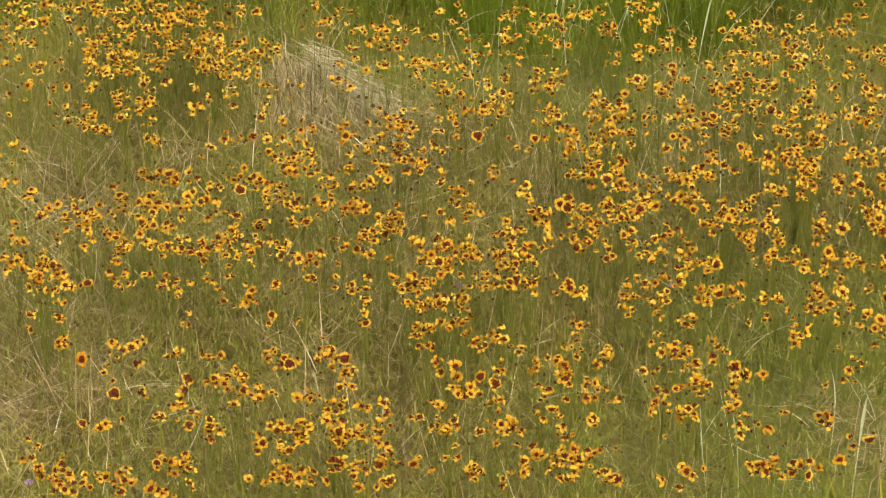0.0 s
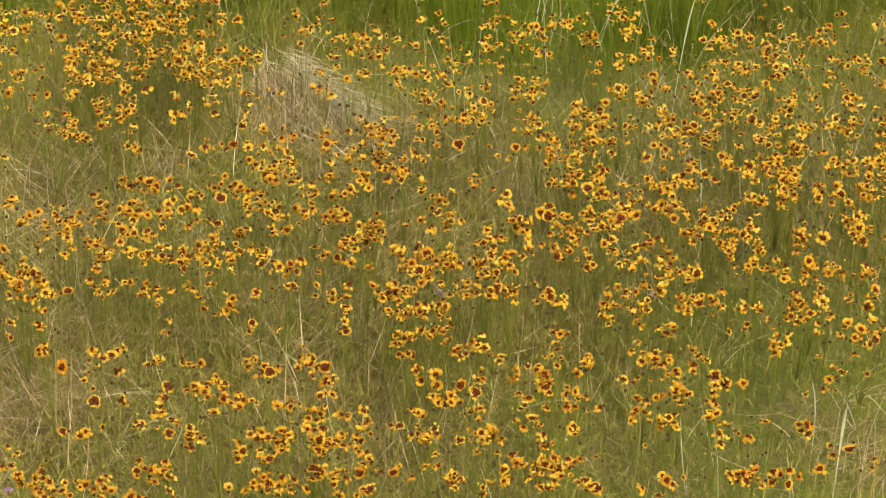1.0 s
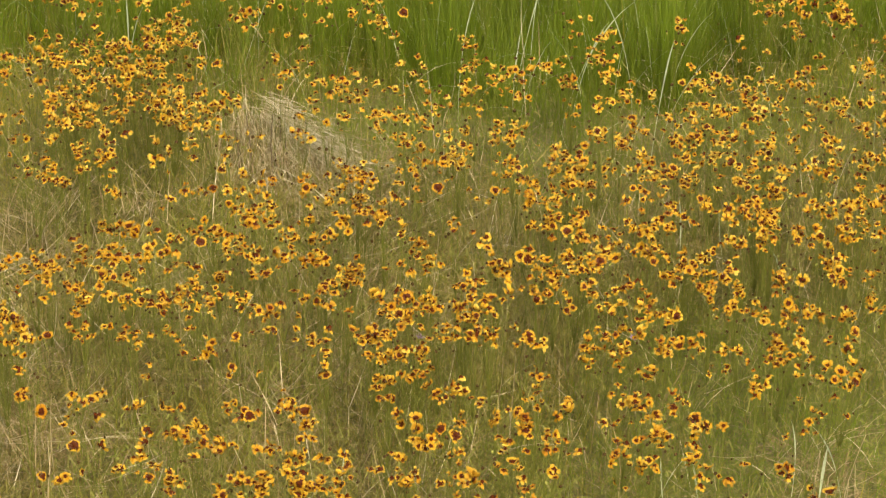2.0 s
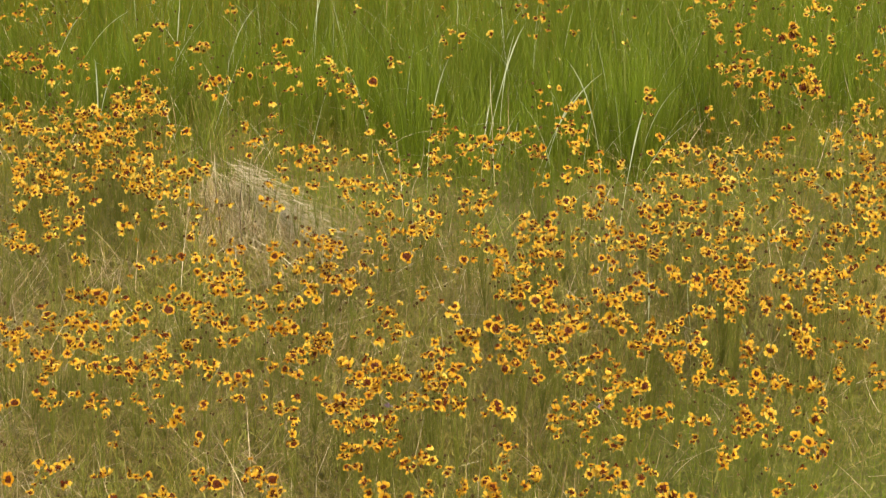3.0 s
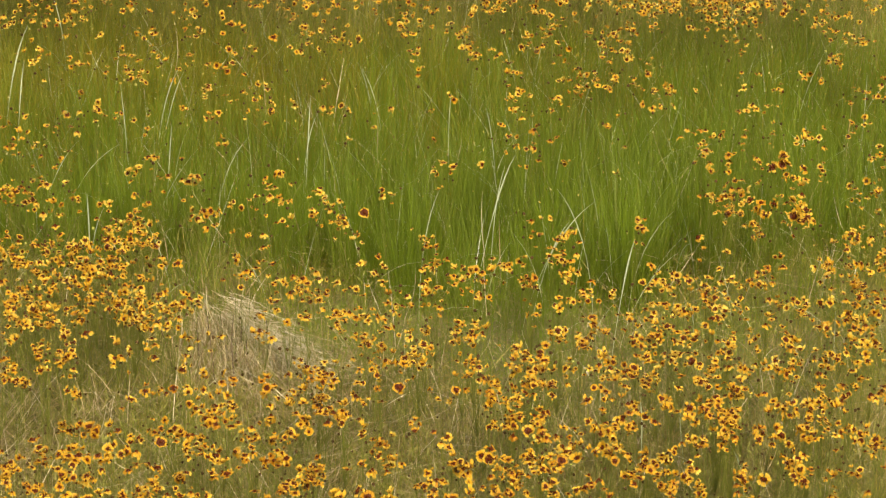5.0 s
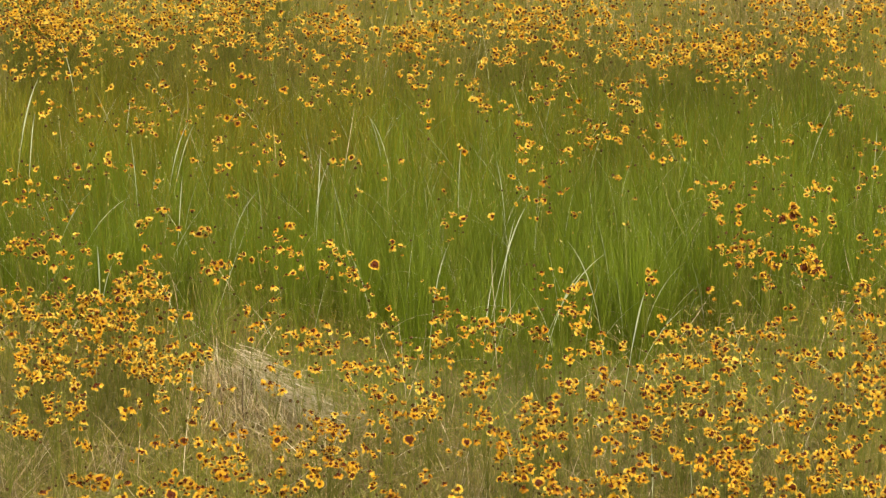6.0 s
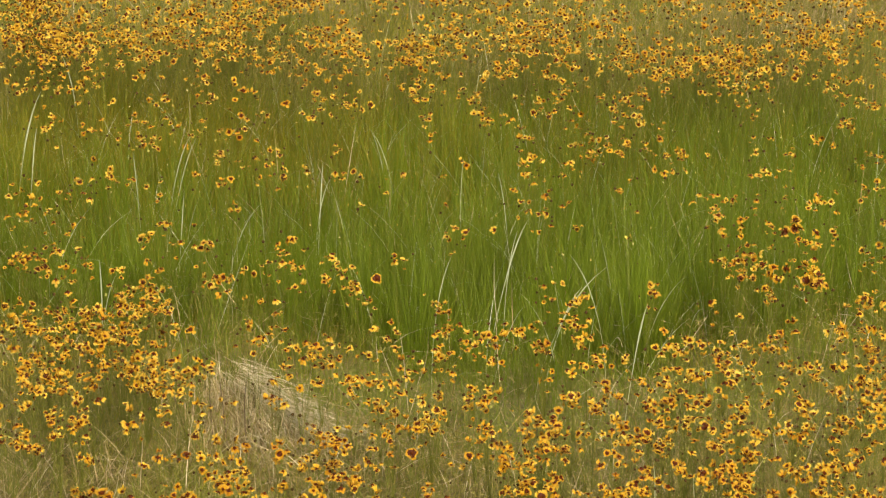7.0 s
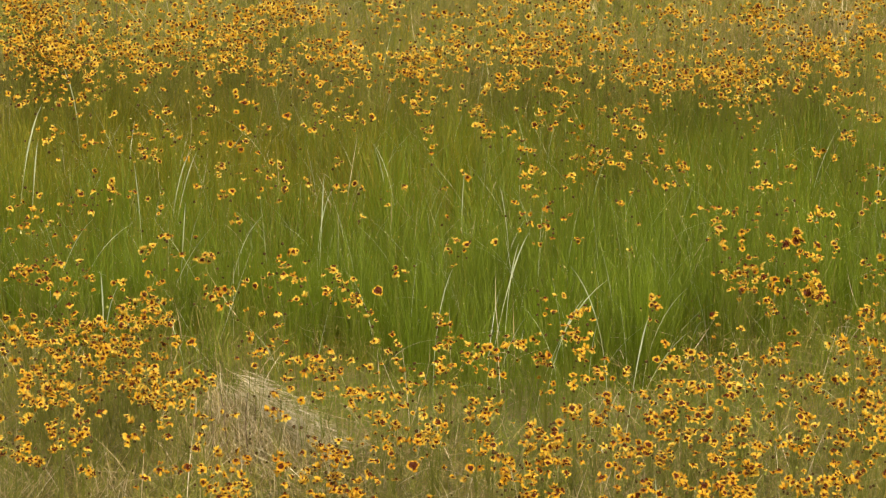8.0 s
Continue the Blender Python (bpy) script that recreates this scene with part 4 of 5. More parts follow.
BED_20 = [
    (0.17, -0.81, 0.02, 0.03, 4), (-0.35, -0.81, 0.01, 0.01, 6), (1.28, -0.81, 0.02, 0.05, 13), (0.44, -0.81, 0.02, 0.02, 7),
    (0.10, -0.81, 0.01, 0.01, 2), (0.78, -0.80, 0.01, 0.02, 7), (-0.20, -0.79, 0.01, 0.02, 3), (0.37, -0.79, 0.01, 0.05, 3),
    (-0.98, -0.78, 0.02, 0.04, 9), (-0.91, -0.77, 0.02, 0.05, 9), (-0.77, -0.77, 0.01, 0.01, 4), (-1.21, -0.75, 0.02, 0.03, 5),
    (-1.13, -0.75, 0.02, 0.03, 13), (0.54, -0.75, 0.01, 0.01, 3), (0.66, -0.75, 0.02, 0.03, 10), (0.89, -0.74, 0.01, 0.03, 10),
    (-0.41, -0.74, 0.02, 0.04, 10), (0.81, -0.74, 0.02, 0.05, 13), (-0.82, -0.74, 0.02, 0.05, 15), (0.01, -0.73, 0.02, 0.04, 14),
]
BED_21 = [
    (1.22, -0.72, 0.01, 0.04, 11), (0.96, -0.72, 0.01, 0.04, 10), (-1.05, -0.71, 0.03, 0.03, 12), (0.29, -0.71, 0.01, 0.03, 13),
    (-0.33, -0.70, 0.03, 0.02, 10), (0.07, -0.70, 0.01, 0.03, 5), (-1.33, -0.69, 0.01, 0.05, 5), (0.75, -0.69, 0.01, 0.02, 4),
    (-1.39, -0.68, 0.02, 0.03, 7), (0.42, -0.67, 0.02, 0.03, 9), (0.69, -0.67, 0.02, 0.03, 11), (0.14, -0.66, 0.02, 0.04, 12),
    (-0.14, -0.65, 0.01, 0.04, 6), (1.16, -0.63, 0.02, 0.03, 10), (-0.94, -0.63, 0.01, 0.03, 7), (-0.54, -0.63, 0.02, 0.03, 4),
    (-0.98, -0.61, 0.01, 0.02, 9), (0.22, -0.61, 0.01, 0.01, 8), (-0.19, -0.61, 0.01, 0.01, 4), (0.02, -0.59, 0.02, 0.01, 6),
]
BED_22 = [
    (1.29, -0.59, 0.03, 0.02, 10), (0.27, -0.57, 0.01, 0.01, 3), (-1.03, -0.57, 0.02, 0.02, 9), (-0.90, -0.57, 0.01, 0.04, 9),
    (-1.12, -0.57, 0.02, 0.03, 11), (-0.48, -0.57, 0.01, 0.02, 3), (-1.29, -0.56, 0.02, 0.02, 8), (-1.41, -0.56, 0.03, 0.03, 10),
    (-1.19, -0.56, 0.01, 0.02, 9), (1.04, -0.54, 0.03, 0.04, 3), (0.38, -0.54, 0.02, 0.04, 11), (-1.23, -0.51, 0.01, 0.03, 6),
    (-0.79, -0.51, 0.01, 0.05, 4), (0.87, -0.50, 0.01, 0.01, 1), (-0.56, -0.50, 0.01, 0.02, 2), (1.32, -0.50, 0.01, 0.02, 5),
    (-0.96, -0.48, 0.02, 0.05, 10), (-1.03, -0.48, 0.01, 0.04, 15), (0.79, -0.48, 0.02, 0.03, 2), (1.23, -0.45, 0.02, 0.03, 10),
]
BED_23 = [
    (-1.11, -0.44, 0.02, 0.03, 13), (0.00, -0.44, 0.02, 0.04, 8), (-0.89, -0.43, 0.02, 0.03, 12), (-0.49, -0.43, 0.01, 0.01, 3),
    (0.31, -0.42, 0.01, 0.01, 2), (0.39, -0.40, 0.02, 0.01, 8), (-1.24, -0.39, 0.02, 0.02, 8), (-0.22, -0.37, 0.01, 0.02, 3),
    (1.31, -0.35, 0.02, 0.04, 9), (-0.83, -0.35, 0.02, 0.04, 13), (-0.95, -0.34, 0.01, 0.02, 4), (0.97, -0.34, 0.01, 0.02, 6),
    (-0.61, -0.33, 0.03, 0.03, 2), (1.14, -0.33, 0.01, 0.01, 2), (0.62, -0.32, 0.01, 0.02, 7), (-1.14, -0.29, 0.01, 0.01, 1),
    (-0.91, -0.28, 0.02, 0.05, 13), (-0.48, -0.28, 0.01, 0.04, 3), (0.31, -0.26, 0.02, 0.04, 4), (-0.27, -0.25, 0.01, 0.02, 7),
]
BED_24 = [
    (1.08, -0.25, 0.01, 0.02, 2), (-0.87, -0.24, 0.01, 0.03, 7), (-0.43, -0.23, 0.01, 0.01, 2), (1.00, -0.22, 0.02, 0.03, 5),
    (1.36, -0.18, 0.01, 0.02, 2), (-0.67, -0.18, 0.02, 0.02, 9), (0.91, -0.17, 0.02, 0.03, 12), (-0.35, -0.17, 0.01, 0.02, 6),
    (-0.98, -0.15, 0.01, 0.01, 3), (-1.14, -0.13, 0.01, 0.04, 5), (-0.29, -0.13, 0.02, 0.02, 6), (-0.60, -0.10, 0.01, 0.01, 3),
    (-0.87, -0.08, 0.01, 0.01, 2), (1.08, -0.08, 0.01, 0.02, 4), (-1.08, -0.08, 0.01, 0.04, 3), (0.85, -0.07, 0.01, 0.02, 3),
    (1.29, -0.06, 0.01, 0.05, 5), (-1.21, -0.06, 0.02, 0.02, 7), (-0.14, -0.06, 0.03, 0.01, 4), (-0.52, -0.05, 0.02, 0.02, 4),
]
BED_25 = [
    (-0.44, -0.04, 0.01, 0.03, 5), (0.90, -0.03, 0.02, 0.03, 10), (0.95, -0.02, 0.01, 0.04, 8), (-0.34, -0.01, 0.01, 0.03, 5),
    (1.37, 0.01, 0.02, 0.04, 7), (1.14, 0.02, 0.01, 0.05, 6), (-1.28, 0.03, 0.02, 0.03, 12), (0.58, 0.06, 0.01, 0.01, 1),
    (-0.50, 0.07, 0.02, 0.04, 8), (-0.72, 0.08, 0.02, 0.02, 7), (1.07, 0.11, 0.02, 0.05, 4), (0.04, 0.12, 0.02, 0.01, 8),
    (-0.83, 0.12, 0.01, 0.01, 2), (-1.18, 0.13, 0.03, 0.03, 5), (0.89, 0.14, 0.02, 0.03, 6), (0.14, 0.15, 0.01, 0.01, 1),
    (0.41, 0.15, 0.01, 0.01, 2), (-0.92, 0.17, 0.01, 0.02, 4), (1.21, 0.18, 0.01, 0.01, 4), (1.03, 0.20, 0.01, 0.06, 5),
]
BED_26 = [
    (0.93, 0.25, 0.01, 0.01, 2), (-0.75, 0.25, 0.01, 0.01, 1), (0.31, 0.26, 0.02, 0.03, 6), (-0.87, 0.27, 0.01, 0.02, 2),
    (1.42, 0.28, 0.01, 0.02, 5), (-1.15, 0.30, 0.01, 0.05, 2), (0.86, 0.32, 0.01, 0.02, 5), (0.59, 0.34, 0.01, 0.01, 1),
    (-1.32, 0.35, 0.02, 0.02, 6), (0.35, 0.35, 0.02, 0.04, 2), (0.26, 0.35, 0.01, 0.01, 2), (-0.65, 0.36, 0.01, 0.03, 4),
    (-0.25, 0.38, 0.01, 0.01, 1), (0.00, 0.39, 0.01, 0.02, 1), (-1.23, 0.41, 0.01, 0.01, 3), (0.91, 0.42, 0.02, 0.03, 4),
    (1.17, 0.44, 0.02, 0.02, 4), (1.00, 0.44, 0.01, 0.02, 3), (0.84, 0.45, 0.02, 0.02, 5), (1.32, 0.47, 0.01, 0.01, 1),
]
BED_27 = [
    (-1.31, 0.49, 0.01, 0.03, 5), (1.22, 0.49, 0.02, 0.05, 7), (0.58, 0.50, 0.02, 0.02, 4), (0.22, 0.51, 0.01, 0.02, 2),
    (0.34, 0.51, 0.01, 0.02, 4), (1.09, 0.51, 0.01, 0.05, 4), (-0.91, 0.55, 0.01, 0.06, 3), (-1.18, 0.55, 0.02, 0.03, 7),
    (-0.18, 0.57, 0.01, 0.02, 2), (-1.36, 0.57, 0.01, 0.03, 4), (1.37, 0.58, 0.02, 0.05, 7), (-0.73, 0.61, 0.02, 0.02, 4),
    (-0.34, 0.62, 0.01, 0.03, 4), (0.72, 0.63, 0.03, 0.02, 5), (-0.57, 0.63, 0.02, 0.04, 5), (-1.01, 0.64, 0.03, 0.05, 5),
    (-1.31, 0.65, 0.01, 0.02, 2), (-0.01, 0.65, 0.01, 0.02, 2), (-0.27, 0.66, 0.01, 0.02, 5), (-0.80, 0.66, 0.01, 0.02, 3),
]
BED_28 = [
    (-0.13, 0.67, 0.01, 0.02, 2), (0.40, 0.67, 0.02, 0.04, 7), (-1.18, 0.67, 0.01, 0.02, 3), (-0.44, 0.68, 0.01, 0.02, 2),
    (-1.10, 0.68, 0.02, 0.04, 8), (-0.52, 0.68, 0.01, 0.04, 4), (0.29, 0.68, 0.01, 0.06, 7), (1.06, 0.69, 0.03, 0.01, 10),
    (-0.67, 0.77, 0.03, 0.03, 3), (1.36, 0.77, 0.01, 0.02, 2), (0.75, 0.80, 0.02, 0.03, 11), (0.09, 0.81, 0.01, 0.01, 2),
    (0.86, 0.82, 0.01, 0.02, 1), (1.47, 0.82, 0.02, 0.03, 6), (0.79, 0.83, 0.01, 0.03, 6), (-0.73, 0.83, 0.01, 0.03, 7),
    (-0.56, 0.84, 0.02, 0.03, 7), (-1.14, 0.84, 0.01, 0.01, 2), (0.56, 0.86, 0.02, 0.02, 5), (1.11, 0.87, 0.03, 0.01, 5),
]
BED_29 = [
    (0.30, 0.88, 0.02, 0.03, 9), (1.40, 0.88, 0.01, 0.04, 3), (0.66, 0.88, 0.01, 0.02, 3), (0.48, 0.89, 0.02, 0.05, 13),
    (-0.35, 0.90, 0.01, 0.02, 3), (-1.27, 0.91, 0.01, 0.02, 1), (-0.99, 0.97, 0.02, 0.04, 11), (0.61, 0.97, 0.01, 0.03, 7),
    (-0.50, 0.98, 0.01, 0.01, 1), (0.54, 0.98, 0.03, 0.02, 10), (1.49, 0.98, 0.01, 0.03, 3), (-0.62, 0.99, 0.01, 0.01, 1),
    (1.03, 0.99, 0.01, 0.01, 3), (1.26, 1.00, 0.02, 0.03, 5), (0.77, 1.02, 0.02, 0.05, 4), (-0.03, 1.02, 0.01, 0.06, 3),
    (-0.85, 1.03, 0.01, 0.01, 3), (-1.05, 1.04, 0.02, 0.03, 3), (1.10, 1.05, 0.01, 0.06, 2), (-1.32, 1.05, 0.01, 0.03, 3),
]
BED_30 = [
    (-0.72, 1.07, 0.03, 0.02, 9), (-1.19, 1.07, 0.03, 0.04, 8), (0.28, 1.10, 0.01, 0.04, 6), (1.37, 1.13, 0.02, 0.04, 12),
    (-1.37, 1.13, 0.01, 0.03, 3), (0.49, 1.13, 0.02, 0.05, 6), (-0.89, 1.13, 0.01, 0.02, 3), (-0.30, 1.14, 0.01, 0.01, 1),
    (-0.98, 1.14, 0.02, 0.02, 4), (-0.80, 1.16, 0.01, 0.04, 4), (0.66, 1.16, 0.02, 0.04, 8), (-0.06, 1.17, 0.01, 0.02, 5),
    (-1.28, 1.17, 0.02, 0.03, 4), (0.43, 1.18, 0.01, 0.02, 2), (-1.04, 1.19, 0.01, 0.02, 4), (-0.42, 1.20, 0.02, 0.04, 8),
    (1.05, 1.21, 0.01, 0.01, 3), (0.15, 1.22, 0.02, 0.04, 15), (-0.63, 1.24, 0.02, 0.02, 5), (0.23, 1.25, 0.01, 0.03, 3),
]
BED_31 = [
    (0.36, 1.29, 0.02, 0.01, 4), (-0.25, 1.29, 0.02, 0.02, 2), (0.60, 1.30, 0.01, 0.06, 7), (0.67, 1.30, 0.01, 0.03, 6),
    (1.47, 1.31, 0.02, 0.02, 8), (1.03, 1.32, 0.02, 0.03, 7), (-0.32, 1.32, 0.01, 0.04, 7), (-0.72, 1.32, 0.01, 0.02, 2),
    (-1.13, 1.32, 0.02, 0.03, 2), (-0.94, 1.33, 0.01, 0.06, 5), (-1.00, 1.34, 0.01, 0.04, 3), (0.45, 1.35, 0.01, 0.01, 2),
    (1.12, 1.35, 0.01, 0.02, 2), (1.40, 1.38, 0.02, 0.02, 7), (0.33, 1.39, 0.01, 0.06, 10), (0.12, 1.39, 0.01, 0.05, 9),
    (-0.38, 1.40, 0.02, 0.02, 7), (-0.80, 1.40, 0.02, 0.05, 9), (-0.09, 1.40, 0.02, 0.04, 8), (0.26, 1.41, 0.01, 0.03, 2),
]
BED_32 = [
    (-1.30, 1.43, 0.05, 0.09, 22), (-0.43, 1.44, 0.01, 0.04, 6), (0.65, 1.45, 0.01, 0.04, 7), (0.41, 1.45, 0.02, 0.05, 11),
    (0.91, 1.45, 0.02, 0.03, 6), (-0.03, 1.46, 0.02, 0.04, 5), (0.06, 1.46, 0.01, 0.02, 3), (0.59, 1.46, 0.02, 0.04, 8),
    (-0.27, 1.48, 0.01, 0.02, 1), (1.31, 1.48, 0.02, 0.02, 3), (0.78, 1.49, 0.01, 0.03, 4), (-1.46, 1.49, 0.02, 0.05, 7),
    (-1.21, 1.49, 0.02, 0.04, 8), (-0.64, 1.49, 0.01, 0.06, 3), (1.11, 1.50, 0.02, 0.05, 11), (0.70, 1.51, 0.01, 0.05, 11),
    (1.02, 1.51, 0.02, 0.04, 11), (-0.11, 1.51, 0.02, 0.03, 7), (1.38, 1.52, 0.02, 0.03, 13), (-0.98, 1.53, 0.01, 0.02, 2),
]
BED_33 = [
    (-0.85, 1.54, 0.02, 0.03, 6), (-0.48, 1.54, 0.01, 0.02, 5), (0.97, 1.55, 0.01, 0.03, 5), (1.47, 1.57, 0.01, 0.03, 4),
    (-1.42, 1.57, 0.01, 0.03, 5), (-0.72, 1.57, 0.01, 0.01, 2), (-1.06, 1.57, 0.01, 0.02, 3), (-0.36, 1.59, 0.02, 0.04, 5),
    (-1.52, 1.60, 0.01, 0.05, 2), (0.01, 1.60, 0.01, 0.02, 4), (-0.06, 1.60, 0.01, 0.02, 3), (0.49, 1.60, 0.01, 0.03, 4),
    (0.42, 1.60, 0.01, 0.03, 3), (1.30, 1.60, 0.01, 0.02, 3), (1.54, 1.61, 0.01, 0.02, 3), (1.05, 1.62, 0.02, 0.05, 9),
    (1.23, 1.63, 0.02, 0.05, 7), (0.77, 1.64, 0.01, 0.05, 7), (0.21, 1.64, 0.02, 0.03, 6), (-1.14, 1.64, 0.02, 0.02, 4),
]
BED_34 = [
    (1.14, 1.65, 0.02, 0.03, 7), (-0.78, 1.66, 0.01, 0.03, 3), (-0.19, 1.66, 0.01, 0.02, 3), (-1.25, 1.66, 0.01, 0.03, 3),
    (-0.62, 1.66, 0.01, 0.03, 4), (0.37, 1.67, 0.02, 0.03, 11), (0.85, 1.68, 0.02, 0.04, 15), (0.99, 1.69, 0.02, 0.04, 13),
    (0.70, 1.69, 0.02, 0.04, 7), (-0.95, 1.69, 0.01, 0.02, 2), (1.41, 1.69, 0.01, 0.01, 2), (-1.34, 1.69, 0.01, 0.02, 2),
    (-0.43, 1.69, 0.01, 0.03, 4), (-0.34, 1.70, 0.02, 0.03, 6), (-0.86, 1.72, 0.01, 0.02, 2), (0.26, 1.73, 0.02, 0.05, 8),
    (-1.40, 1.74, 0.02, 0.03, 6), (1.55, 1.75, 0.01, 0.03, 5), (0.19, 1.75, 0.01, 0.03, 4), (-1.53, 1.75, 0.02, 0.04, 4),
]
BED_35 = [
    (-0.55, 1.76, 0.01, 0.02, 2), (-0.26, 1.77, 0.01, 0.02, 2), (0.63, 1.77, 0.01, 0.03, 2), (-1.24, 1.77, 0.02, 0.04, 8),
    (-1.02, 1.78, 0.02, 0.05, 10), (1.20, 1.78, 0.01, 0.02, 2), (0.81, 1.78, 0.02, 0.03, 5), (1.38, 1.79, 0.02, 0.03, 8),
    (0.46, 1.79, 0.01, 0.03, 4), (1.12, 1.79, 0.01, 0.03, 6), (-0.70, 1.79, 0.03, 0.03, 5), (-0.01, 1.80, 0.02, 0.05, 6),
    (0.89, 1.81, 0.02, 0.03, 10), (1.06, 1.81, 0.02, 0.04, 14), (1.27, 1.81, 0.02, 0.04, 10), (-0.10, 1.82, 0.01, 0.05, 12),
    (0.97, 1.83, 0.02, 0.04, 14), (0.56, 1.83, 0.01, 0.03, 3), (-0.14, 1.84, 0.01, 0.03, 6), (-1.36, 1.84, 0.01, 0.04, 5),
]
BED_36 = [
    (-1.15, 1.84, 0.01, 0.03, 5), (1.45, 1.87, 0.01, 0.02, 3), (-1.30, 1.87, 0.02, 0.03, 7), (-0.82, 1.87, 0.02, 0.04, 8),
    (0.77, 1.88, 0.02, 0.06, 14), (-0.57, 1.88, 0.02, 0.04, 10), (1.02, 1.88, 0.01, 0.02, 4), (-1.43, 1.88, 0.02, 0.04, 10),
    (-0.92, 1.89, 0.03, 0.02, 8), (1.40, 1.89, 0.01, 0.03, 6), (0.91, 1.90, 0.01, 0.03, 3), (0.20, 1.90, 0.01, 0.03, 3),
    (0.08, 1.90, 0.02, 0.03, 6), (1.56, 1.90, 0.01, 0.03, 3), (-0.31, 1.91, 0.01, 0.04, 9), (0.46, 1.92, 0.03, 0.02, 6),
    (1.07, 1.92, 0.01, 0.02, 3), (-0.48, 1.92, 0.01, 0.03, 4), (0.33, 1.92, 0.01, 0.03, 5), (1.14, 1.92, 0.02, 0.04, 6),
]
BED_37 = [
    (0.71, 1.92, 0.02, 0.03, 7), (0.65, 1.93, 0.02, 0.03, 7), (1.23, 1.93, 0.01, 0.03, 3), (-0.39, 1.94, 0.01, 0.03, 7),
    (-0.34, 1.95, 0.02, 0.03, 7), (-1.23, 1.95, 0.02, 0.05, 11), (-0.08, 1.95, 0.02, 0.03, 13), (-0.76, 1.95, 0.02, 0.04, 12),
    (-1.10, 1.96, 0.01, 0.06, 5), (0.82, 1.97, 0.01, 0.04, 4), (1.29, 1.97, 0.02, 0.03, 7), (-0.61, 1.97, 0.01, 0.03, 4),
    (0.27, 1.97, 0.02, 0.02, 9), (-0.99, 1.98, 0.02, 0.03, 9), (1.01, 1.99, 0.02, 0.03, 9), (1.33, 1.99, 0.02, 0.05, 14),
    (-1.53, 2.00, 0.02, 0.04, 9), (0.19, 2.01, 0.02, 0.03, 6), (-0.16, 2.01, 0.02, 0.04, 10), (-1.41, 2.02, 0.02, 0.02, 7),
]
BED_38 = [
    (0.46, 2.02, 0.03, 0.02, 12), (-0.67, 2.03, 0.01, 0.04, 3), (-0.83, 2.05, 0.02, 0.03, 8), (0.69, 2.05, 0.02, 0.03, 7),
    (-0.35, 2.05, 0.02, 0.04, 14), (-0.10, 2.05, 0.02, 0.04, 12), (0.25, 2.06, 0.01, 0.02, 4), (-0.02, 2.06, 0.01, 0.02, 5),
    (-0.74, 2.08, 0.02, 0.04, 9), (1.40, 2.09, 0.02, 0.06, 13), (0.03, 2.09, 0.02, 0.05, 12), (0.35, 2.09, 0.02, 0.03, 8),
    (-1.00, 2.09, 0.01, 0.04, 6), (-1.44, 2.09, 0.02, 0.04, 7), (-0.92, 2.09, 0.01, 0.02, 3), (0.29, 2.09, 0.02, 0.05, 14),
    (1.50, 2.09, 0.02, 0.05, 9), (-0.42, 2.10, 0.01, 0.02, 4), (-1.38, 2.11, 0.02, 0.05, 18), (0.64, 2.11, 0.02, 0.04, 7),
]
BED_39 = [
    (0.58, 2.12, 0.01, 0.03, 5), (0.41, 2.12, 0.01, 0.04, 4), (1.35, 2.12, 0.02, 0.04, 6), (-1.58, 2.12, 0.02, 0.05, 7),
    (-1.51, 2.12, 0.02, 0.03, 6), (-0.48, 2.13, 0.02, 0.03, 9), (0.12, 2.13, 0.01, 0.05, 8), (1.54, 2.15, 0.02, 0.04, 10),
    (-1.26, 2.16, 0.01, 0.02, 2), (-1.06, 2.16, 0.02, 0.04, 7), (0.93, 2.16, 0.03, 0.05, 8), (-1.17, 2.16, 0.01, 0.06, 4),
    (1.23, 2.16, 0.02, 0.05, 9), (-0.97, 2.18, 0.01, 0.04, 6), (0.37, 2.19, 0.01, 0.03, 6), (1.59, 2.19, 0.02, 0.03, 8),
    (0.07, 2.19, 0.02, 0.03, 5), (0.83, 2.20, 0.01, 0.06, 6), (-0.37, 2.20, 0.01, 0.05, 9), (1.04, 2.22, 0.02, 0.02, 3),
]
BED_40 = [
    (0.25, 2.22, 0.02, 0.03, 6), (0.20, 2.22, 0.01, 0.03, 4), (-1.40, 2.22, 0.02, 0.03, 5), (0.62, 2.24, 0.02, 0.03, 8),
    (-0.77, 2.24, 0.02, 0.04, 9), (-0.09, 2.24, 0.01, 0.01, 1), (0.55, 2.24, 0.02, 0.05, 12), (-1.33, 2.25, 0.01, 0.04, 7),
    (-0.61, 2.25, 0.02, 0.06, 8), (1.32, 2.25, 0.01, 0.02, 4), (0.42, 2.25, 0.02, 0.03, 6), (-1.57, 2.25, 0.03, 0.04, 12),
    (-0.67, 2.25, 0.01, 0.03, 4), (-1.50, 2.25, 0.01, 0.04, 7), (-0.91, 2.26, 0.01, 0.06, 7), (-0.83, 2.29, 0.01, 0.03, 4),
    (1.53, 2.30, 0.02, 0.03, 7), (-0.02, 2.30, 0.01, 0.02, 2), (-0.72, 2.31, 0.02, 0.03, 8), (-1.43, 2.32, 0.01, 0.05, 5),
]
